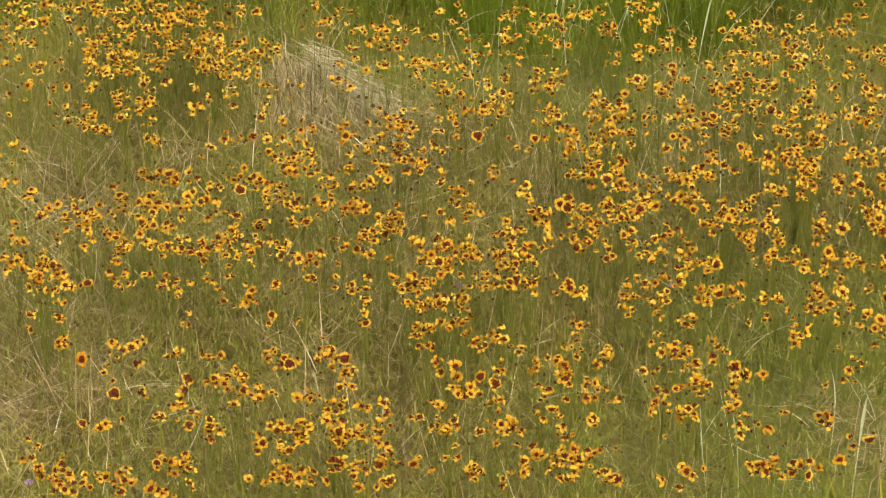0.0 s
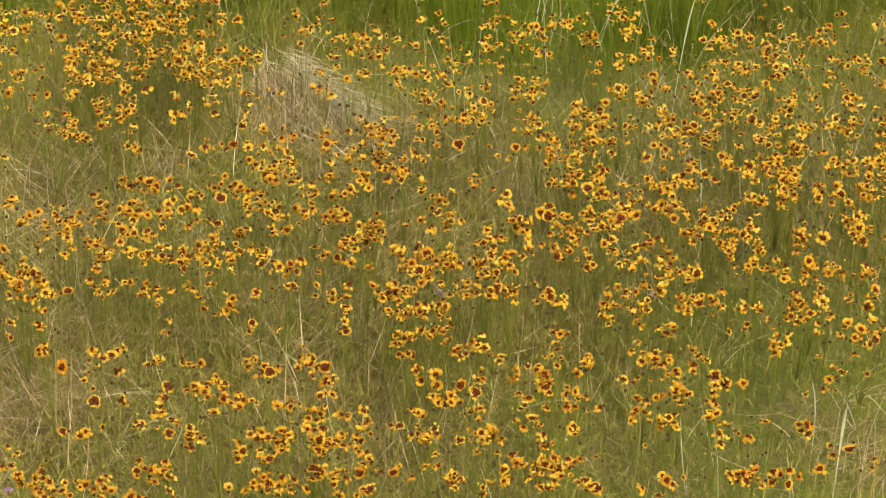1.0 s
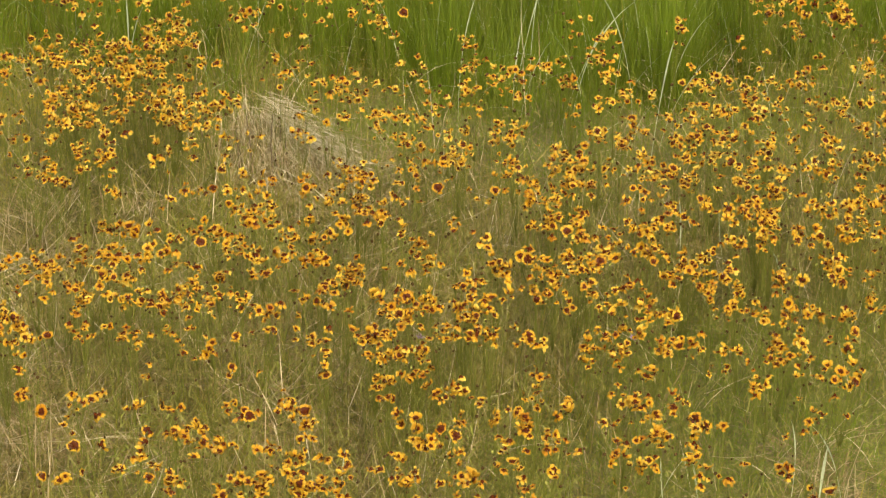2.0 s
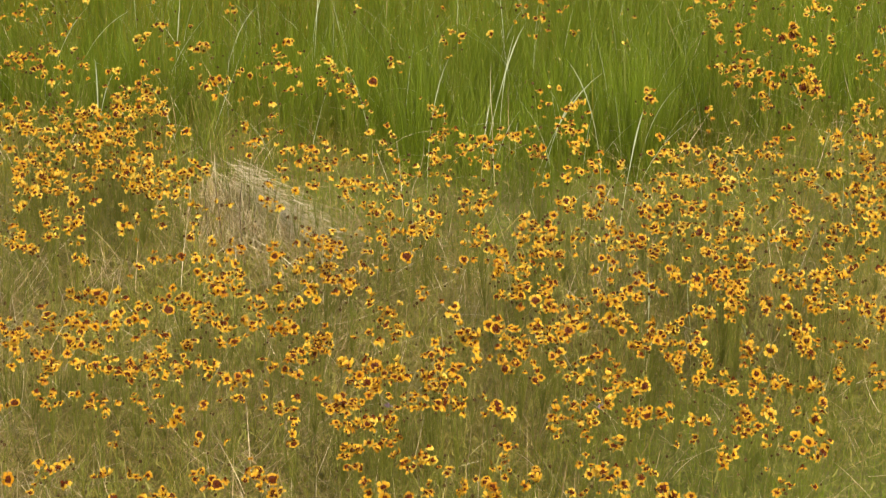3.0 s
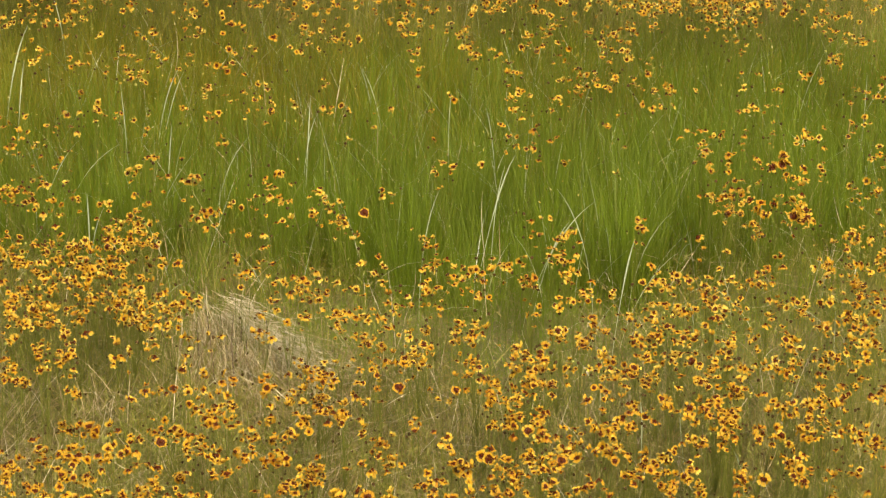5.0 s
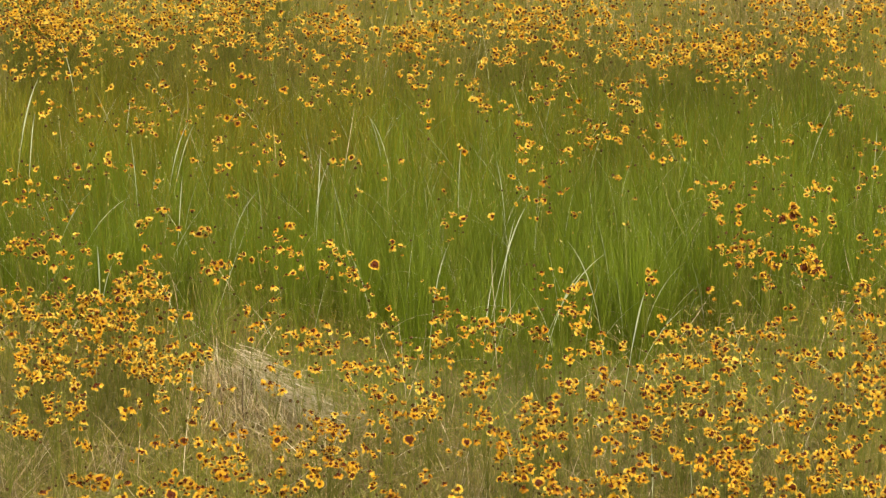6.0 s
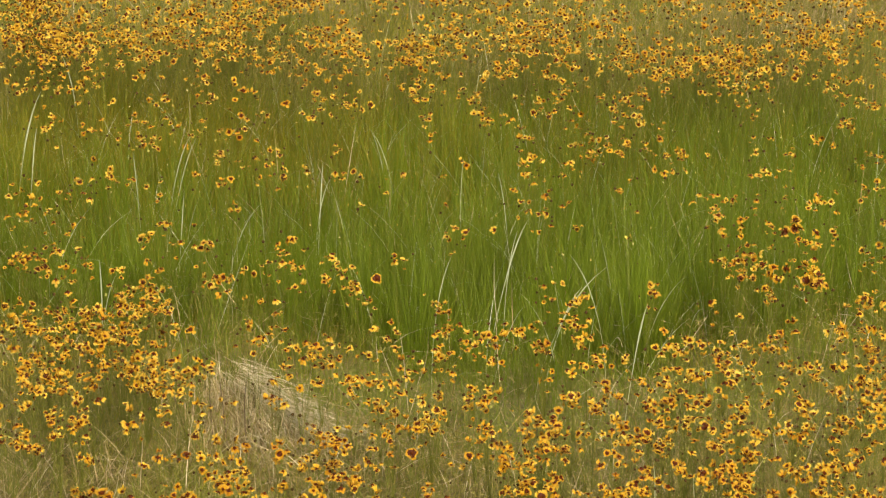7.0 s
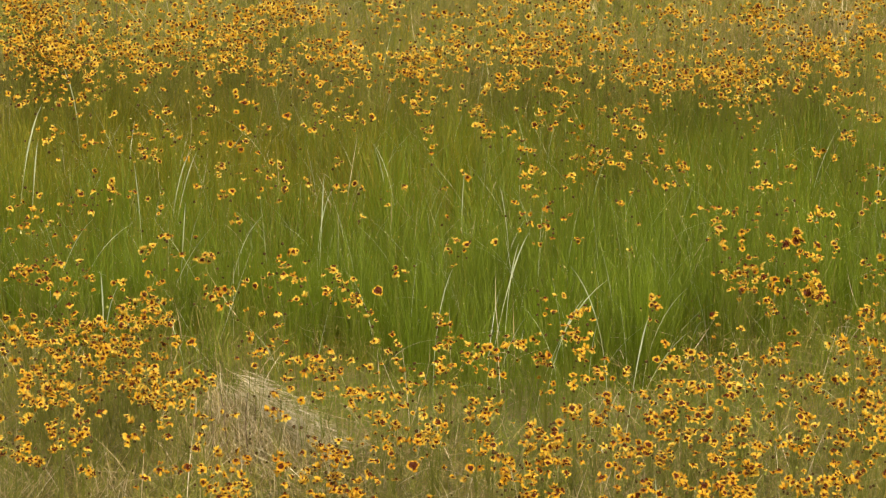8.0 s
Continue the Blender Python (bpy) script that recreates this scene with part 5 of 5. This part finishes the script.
BED_41 = [
    (0.36, 2.32, 0.02, 0.03, 6), (0.08, 2.32, 0.01, 0.02, 2), (-0.99, 2.32, 0.01, 0.02, 3), (0.76, 2.33, 0.01, 0.04, 5),
    (1.15, 2.34, 0.01, 0.03, 3), (0.69, 2.34, 0.01, 0.02, 2), (0.46, 2.34, 0.01, 0.04, 6), (0.90, 2.34, 0.02, 0.04, 6),
    (0.23, 2.35, 0.01, 0.03, 3), (-0.52, 2.35, 0.01, 0.04, 3), (0.97, 2.37, 0.01, 0.02, 3), (1.24, 2.37, 0.02, 0.03, 7),
    (-1.07, 2.38, 0.01, 0.03, 3), (-0.62, 2.38, 0.02, 0.04, 9), (-1.26, 2.40, 0.02, 0.05, 8), (-0.23, 2.40, 0.01, 0.05, 6),
    (1.49, 2.40, 0.01, 0.03, 7), (-1.54, 2.42, 0.02, 0.04, 10), (-0.57, 2.42, 0.01, 0.03, 5), (-0.72, 2.42, 0.02, 0.04, 10),
]
BED_42 = [
    (0.63, 2.42, 0.01, 0.03, 3), (0.53, 2.42, 0.02, 0.03, 7), (0.15, 2.42, 0.02, 0.04, 7), (1.07, 2.43, 0.02, 0.03, 5),
    (-1.48, 2.45, 0.02, 0.08, 14), (1.12, 2.45, 0.02, 0.03, 6), (-1.34, 2.45, 0.02, 0.05, 5), (-0.83, 2.45, 0.01, 0.03, 3),
    (-0.48, 2.45, 0.02, 0.06, 12), (0.86, 2.46, 0.02, 0.04, 13), (1.57, 2.47, 0.01, 0.05, 7), (0.93, 2.47, 0.01, 0.03, 3),
    (0.03, 2.47, 0.01, 0.03, 3), (0.26, 2.49, 0.01, 0.03, 5), (-1.19, 2.49, 0.01, 0.03, 2), (1.19, 2.50, 0.02, 0.05, 12),
    (-0.89, 2.50, 0.02, 0.05, 8), (1.34, 2.50, 0.01, 0.03, 2), (-1.62, 2.52, 0.03, 0.05, 12), (-0.03, 2.52, 0.02, 0.03, 4),
]
BED_43 = [
    (-0.41, 2.52, 0.01, 0.03, 3), (-0.66, 2.53, 0.01, 0.05, 12), (1.15, 2.54, 0.02, 0.03, 6), (1.44, 2.54, 0.02, 0.03, 6),
    (1.62, 2.54, 0.02, 0.03, 5), (-0.59, 2.55, 0.02, 0.03, 7), (-1.54, 2.55, 0.02, 0.03, 8), (0.16, 2.55, 0.02, 0.03, 6),
    (-0.54, 2.55, 0.02, 0.04, 5), (1.27, 2.55, 0.02, 0.05, 8), (0.40, 2.56, 0.02, 0.03, 9), (-0.19, 2.56, 0.01, 0.05, 6),
    (-0.27, 2.56, 0.02, 0.03, 4), (0.21, 2.57, 0.01, 0.03, 3), (0.63, 2.57, 0.01, 0.03, 3), (0.51, 2.57, 0.02, 0.03, 8),
    (-0.99, 2.57, 0.01, 0.02, 2), (-1.40, 2.57, 0.03, 0.03, 7), (-1.15, 2.59, 0.01, 0.03, 2), (0.28, 2.59, 0.01, 0.03, 4),
]
BOLD_1 = [
    (-0.77, -3.16, 0.01, 0.01, 2), (-0.37, -3.08, 0.01, 0.01, 3), (0.74, -3.08, 0.00, 0.01, 1), (0.82, -2.97, 0.00, 0.01, 1),
    (-0.91, -2.77, 0.00, 0.01, 1), (-0.85, -2.74, 0.00, 0.01, 1), (-0.75, -2.71, 0.01, 0.01, 2), (-0.04, -2.69, 0.01, 0.01, 2),
    (-0.87, -2.65, 0.00, 0.01, 1), (0.56, -2.65, 0.00, 0.01, 2), (-0.51, -2.64, 0.00, 0.01, 1), (-0.12, -2.64, 0.00, 0.01, 1),
    (-0.38, -2.63, 0.00, 0.01, 2), (-0.53, -2.63, 0.00, 0.01, 1), (-1.00, -2.63, 0.00, 0.01, 1), (0.54, -2.61, 0.00, 0.01, 2),
    (0.93, -2.26, 0.00, 0.01, 1), (-0.16, -2.00, 0.01, 0.02, 3), (-0.69, -1.89, 0.00, 0.01, 1), (-0.71, -1.88, 0.00, 0.01, 1),
]
BOLD_2 = [
    (0.88, -1.86, 0.01, 0.01, 1), (0.14, -1.79, 0.01, 0.02, 3), (0.36, -1.77, 0.01, 0.02, 3), (-0.69, -1.77, 0.00, 0.01, 1),
    (-0.87, -1.71, 0.01, 0.01, 2), (0.26, -1.65, 0.00, 0.01, 1), (0.71, -1.52, 0.01, 0.02, 3), (-0.08, -1.40, 0.00, 0.01, 1),
    (0.56, -1.31, 0.01, 0.01, 2), (0.97, -1.27, 0.00, 0.01, 1), (-0.95, -1.04, 0.00, 0.01, 1), (-0.73, -0.57, 0.00, 0.01, 1),
    (-0.81, -0.54, 0.00, 0.01, 1), (1.25, -0.38, 0.00, 0.01, 1), (1.13, -0.24, 0.01, 0.02, 3), (-0.22, -0.22, 0.01, 0.01, 1),
    (1.11, -0.20, 0.01, 0.02, 4), (1.04, -0.15, 0.00, 0.01, 1), (0.99, -0.15, 0.01, 0.02, 5), (1.11, -0.14, 0.01, 0.02, 3),
]
BOLD_3 = [
    (1.18, 0.20, 0.01, 0.02, 1), (1.09, 0.23, 0.01, 0.03, 7), (-0.53, 1.38, 0.01, 0.02, 1), (-0.68, 1.45, 0.01, 0.02, 1),
]
BEDS = [BED_1, BED_2, BED_3, BED_4, BED_5, BED_6, BED_7, BED_8, BED_9, BED_10, BED_11, BED_12, BED_13, BED_14, BED_15, BED_16, BED_17, BED_18, BED_19, BED_20, BED_21, BED_22, BED_23, BED_24, BED_25, BED_26, BED_27, BED_28, BED_29, BED_30, BED_31, BED_32, BED_33, BED_34, BED_35, BED_36, BED_37, BED_38, BED_39, BED_40, BED_41, BED_42, BED_43]
BOLD = BOLD_1 + BOLD_2 + BOLD_3


pick = random.Random(11)
plants = [row for bed in BEDS for row in bed]
# the bed before the belt's near end is the densest
plants = [(px, py, wide, deep, round(1.3 * count) if px < -0.5 and -0.95 < py < 0.35 else count) for px, py, wide, deep, count in plants]
for row in plants[:290]:
    coreopsis(*row, pick)
for row in BOLD:
    coreopsis(*row, pick, True)
strays = [(pick.uniform(-1.95, 1.95), pick.uniform(2.66, 4.0), 0.05, 0.07, pick.randrange(2, 7)) for k in range(130)]
for px, py, wide, deep, count in [p for p in plants if p[1] > 1.7]:
    strays.append((px + pick.gauss(0, 0.03), py + pick.gauss(0, 0.05), wide + 0.02, deep + 0.02, max(1, round((2.3 if px < -1.15 and py > 1.9 else 1.5 if px < -0.4 else 0.9) * count))))
joined_flowers("far_flowers", plants[290:] + strays, "golden coreopsis flowers massed across the middle and far meadow", pick)
outer = []
while len(outer) < 80:
    ox, oy = pick.uniform(-10, 10), pick.uniform(-14, 9)
    if abs(ox + 0.06) > 0.155 * (oy + 9.5) + 0.12 or oy > 4.0 or oy < -3.5:
        if math.hypot(ox, oy + 9.5) > 0.6:
            outer.append((ox, oy, pick.uniform(0.03, 0.14), pick.uniform(0.03, 0.14), pick.randrange(3, 8)))
joined_flowers("outer_flowers", outer, "golden coreopsis flowers scattered through the wider meadow", pick)

def flower_foliage():
    """Thin browned stems and feathery leaves that stand under the flowers; their dark colour also paints the depth
    shade there.
    """
    rows = np.array(plants + strays)
    each = np.maximum(6, (rows[:, 4] * np.where(rows[:, 1] > 1.7, 9, np.where(rows[:, 1] < -0.6, 2, 5))).astype(int))
    each = np.where(np.maximum(tallness(rows[:, 0], rows[:, 1]), lushness(rows[:, 0], rows[:, 1])) > 0.45, 1, each)
    x = np.repeat(rows[:, 0], each) + rng.normal(0, 0.045, each.sum())
    y = np.repeat(rows[:, 1], each) + rng.normal(0, 0.07, each.sum())
    n = len(x)
    blades("flower_foliage", x, y, rng.uniform(0.05, 0.17, n), rng.uniform(0.0010, 0.0022, n), rng.uniform(0.1, 1.5, n), rng.normal(0.2, 0.8, n), BROWN,
           "thin browned stems and feathery leaves under the flowers, darkened for depth shade", "foliage", lift=rng.uniform(0.02, 0.22, n), joints=2)


flower_foliage()

# ---- broad grass leaves, glints put into their pale colour: x, y, reach sideways, height, width ----
GRASS_LEAVES_NEAR = [
    (0.57, -1.24, -0.00, 0.35, 0.0080), (0.86, -1.32, -0.05, 0.24, 0.0120), (0.72, -1.11, -0.03, 0.24, 0.0050), (0.49, -2.50, -0.03, 0.29, 0.0080),
    (0.56, -2.54, -0.03, 0.31, 0.0090), (0.83, -2.55, 0.02, 0.34, 0.0150), (0.93, -2.29, -0.09, 0.25, 0.0110), (0.80, -2.29, -0.01, 0.27, 0.0060),
    (-0.32, -2.45, 0.03, 0.27, 0.0070), (0.46, -2.33, 0.10, 0.21, 0.0060),
]
GRASS_LEAVES_BELT = [
    (-1.44, 1.11, 0.11, 0.55, 0.0090), (-1.39, 1.04, 0.05, 0.45, 0.0080), (-0.98, 0.78, -0.02, 0.49, 0.0050), (-0.92, 0.99, 0.11, 0.45, 0.0060),
    (-0.86, 0.57, 0.04, 0.43, 0.0050), (-1.19, 0.60, 0.20, 0.36, 0.0040), (-1.27, 0.51, 0.16, 0.41, 0.0040), (-0.41, 0.71, 0.05, 0.40, 0.0050),
    (-0.19, 1.15, -0.05, 0.41, 0.0040), (0.07, 0.74, -0.00, 0.47, 0.0030), (0.22, 0.59, -0.04, 0.47, 0.0040), (0.14, 0.02, 0.12, 0.52, 0.0080),
    (0.19, 0.05, 0.04, 0.47, 0.0050), (0.14, -0.32, 0.10, 0.38, 0.0030), (-0.03, -0.17, 0.06, 0.49, 0.0040), (0.28, -0.19, 0.21, 0.45, 0.0060),
    (0.50, -0.14, -0.12, 0.48, 0.0050), (0.31, -0.15, 0.11, 0.37, 0.0080), (0.54, -0.40, 0.06, 0.44, 0.0090),
]
GRASS_LEAVES_FAR = [
    (0.61, -0.06, 0.13, 0.38, 0.0040), (0.57, -0.29, 0.17, 0.35, 0.0040), (-1.05, 0.03, 0.01, 0.42, 0.0090), (-1.05, 0.04, 0.06, 0.37, 0.0040),
    (1.45, 1.11, 0.01, 0.40, 0.0050), (-0.69, 0.49, 0.12, 0.41, 0.0040), (-1.29, 1.73, -0.04, 0.46, 0.0070), (-1.48, 1.47, 0.10, 0.41, 0.0060),
    (-0.92, 1.01, 0.09, 0.45, 0.0060), (-0.41, 0.65, 0.03, 0.48, 0.0060), (-0.15, 1.09, -0.08, 0.42, 0.0040),
]


def broad_blade(x, y, sway, tall, wide, r):
    """One long folded grass leaf with a keel, bowing over at its tip."""
    steps, verts, quads = 9, [], []
    bow = r.uniform(-0.012, 0.012)
    turn = r.uniform(-0.6, 0.6)
    side = Vector((math.cos(turn), math.sin(turn), 0))
    for i in range(steps + 1):
        f = i / steps
        p = Vector((sway * f ** 1.6 + bow * math.sin(math.pi * f), -0.05 - 0.04 * f * f, (tall + 0.02) * (1.22 * f - 0.22 * f * f * f)))
        w = wide * (1 - f ** 2.2) * min(1, 0.16 + max(0, f - 0.48) * 3.2) / 2 + 0.0003
        verts += [p - side * w, p + Vector((0, 0.25 * w, 0)), p + side * w]
    for i in range(steps):
        o = 3 * i
        quads += [(o, o + 1, o + 4, o + 3), (o + 1, o + 2, o + 5, o + 4)]
    # a broad leaf of the meadow grass, listed under reed
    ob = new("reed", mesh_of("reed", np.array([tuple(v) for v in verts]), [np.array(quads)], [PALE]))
    ob.location = (x, y, float(height(x, y)) - 0.005)
    shape = "leaning" if abs(sway) > 0.05 else "upright"
    tagged(ob, f"broad pale grey-green {shape} reed leaf catching the light", "reed", "pale reeds in the meadow")


for row in GRASS_LEAVES_NEAR + GRASS_LEAVES_BELT + GRASS_LEAVES_FAR:
    broad_blade(*row, pick)


# ---- single dry stalks: x, y, foot height, reach sideways, tip height ----
def dry_stalk(x, y, low, sway, top, r):
    foot, tip = Vector((0, 0, low)), Vector((sway, -0.01, top))
    runs = [(bough((-0.15 * sway, 0.03, -0.01), foot, (0, 0, 0.01), 2), 0.0016, 0.0015),
            (bough(foot, tip, (r.gauss(0, 0.006), 0, r.uniform(-0.02, 0.16) * abs(sway)), 6), 0.0013, 0.0008)]
    v, quads = tubes(runs)
    ob = new("dry_stalk", mesh_of("dry_stalk", v, [quads], [BLEACHED]))
    ob.location = (x, y, float(height(x, y)))
    tagged(ob, "long bleached dry stalk bent over the grass" if abs(sway) > abs(top - low) else "upright bleached dry stalk in the grass", "dry stalk", "bleached stalks in the meadow")


STALKS = [
    (-0.97, -1.11, 0.16, 0.11, 0.34), (-1.18, -1.17, 0.16, 0.08, 0.27), (-1.04, -1.12, 0.16, 0.19, 0.25), (-0.90, -0.95, 0.16, 0.18, 0.17),
    (-0.95, -0.93, 0.16, 0.05, 0.07), (-0.68, -1.01, 0.16, 0.08, 0.23), (-1.16, -1.36, 0.16, 0.09, 0.14), (-0.96, -0.33, 0.16, 0.11, 0.18),
    (-1.02, -0.40, 0.16, 0.08, 0.19), (-1.05, -0.59, 0.16, 0.12, 0.19), (-0.32, -1.88, 0.16, 0.08, 0.07), (-0.43, -2.18, 0.16, 0.06, 0.09),
    (-0.02, -2.26, 0.16, 0.03, 0.22), (0.11, -2.16, 0.16, 0.01, 0.35), (0.08, -2.07, 0.16, 0.01, 0.29), (-1.05, -2.44, 0.16, 0.01, 0.35),
    (-1.02, -2.36, 0.16, 0.01, 0.31), (0.39, -2.65, 0.16, 0.13, 0.16), (0.67, -2.63, 0.16, 0.07, 0.14), (0.51, -2.72, 0.16, 0.00, 0.22),
]
STALKS_NEAR = [
    (0.91, -2.76, 0.16, -0.01, 0.37), (0.91, -2.54, 0.16, 0.04, 0.33), (0.80, -2.54, 0.16, 0.03, 0.24), (0.88, -2.45, 0.16, 0.04, 0.21),
    (0.94, -2.68, 0.16, -0.06, 0.20), (0.86, -2.73, 0.16, 0.07, 0.24), (0.87, -2.33, 0.16, 0.07, 0.23), (0.89, -2.65, 0.16, 0.01, 0.27),
    (-1.28, -1.25, 0.16, 0.03, 0.31), (-1.23, -1.29, 0.16, 0.12, 0.34), (-1.29, -1.03, 0.16, 0.08, 0.33), (-1.38, -1.05, 0.16, 0.05, 0.24),
    (-1.35, -1.16, 0.16, 0.14, 0.03), (-1.22, -1.19, 0.16, 0.01, 0.28), (0.87, 0.03, 0.16, 0.12, 0.16), (0.99, -0.09, 0.16, 0.26, 0.11),
    (-0.38, -1.00, 0.16, 0.10, 0.09), (-0.26, -1.16, 0.16, 0.10, 0.16), (-0.08, -1.16, 0.16, 0.09, 0.20), (-0.09, -1.37, 0.16, 0.07, 0.20),
]
for row in STALKS + STALKS_NEAR:
    dry_stalk(*row, pick)


# ---- dead stems standing in the straw: x, y, lean sideways, height ----
def dead_stem(x, y, sway, tall, r):
    runs = [(bough((0, 0, -0.01), (sway, 0.01, tall), (r.gauss(0, 0.01), 0, 0), 5), 0.0030, 0.0016)]
    for k in range(3):
        f = r.uniform(0.45, 0.95)
        foot = Vector((sway * f, 0.01 * f, tall * f))
        runs.append((bough(foot, foot + Vector((r.gauss(0, 0.02), r.gauss(0, 0.02), 0.04)), (0, 0, 0), 2), 0.0010, 0.0006))
    v, quads = tubes(runs)
    ob = new("dead_stem", mesh_of("dead_stem", v, [quads], [DEAD]))
    ob.location = (x, y, float(height(x, y)))
    tagged(ob, "dark slender dead flower stem in pale straw", "dead stem", "dead stems in the straw")


STEMS = [
    (-0.63, -0.55, -0.02, 0.25), (-0.56, -0.59, -0.01, 0.27), (-0.46, -0.48, -0.02, 0.20), (-0.75, -0.50, -0.04, 0.18),
    (-0.53, -0.50, -0.01, 0.15), (-0.68, -0.46, -0.01, 0.19), (-0.41, -0.35, -0.03, 0.16), (-0.57, -0.40, 0.01, 0.18),
    (-1.26, 2.97, -0.01, 0.29),
]
for row in STEMS:
    dead_stem(*row, pick)


# ---- small violet flowers low in the grass ----
def violet_flower(x, y, r):
    plant = new("violet_wildflower")
    plant.location = (x, y, float(height(x, y)))
    tagged(plant, "small violet thistle-like flower low in the grass", "wildflower", "violet flowers")
    v, quads = tubes([(bough((0, 0, -0.01), (0.01, 0, 0.30), (0.01, 0.01, 0), 4), 0.0016, 0.001)])
    part("stem", mesh_of("stem", v, [quads], [STEM]), plant)
    verts, tris = [], []
    for k in range(60):
        a, tilt = r.uniform(0, 2 * math.pi), r.uniform(0, 1.35)
        d = Vector((math.sin(tilt) * math.cos(a), math.sin(tilt) * math.sin(a), math.cos(tilt)))
        s = d.orthogonal().normalized() * 0.0012
        o = len(verts)
        verts += [d * 0.002 - s, d * 0.002 + s, d * r.uniform(0.011, 0.016)]
        tris.append((o, o + 1, o + 2))
    part("flower_head", mesh_of("violet_head", np.array([tuple(v) for v in verts]), [np.array(tris)], [VIOLET]), plant, "fuzzy violet flower head", pose(0.01, 0, 0.30))


for x, y in ((-0.24, -1.99), (-0.13, -2.00), (0.41, -2.01), (-1.10, -2.97), (-1.02, -3.00), (-0.27, -1.14)):
    violet_flower(x, y, pick)
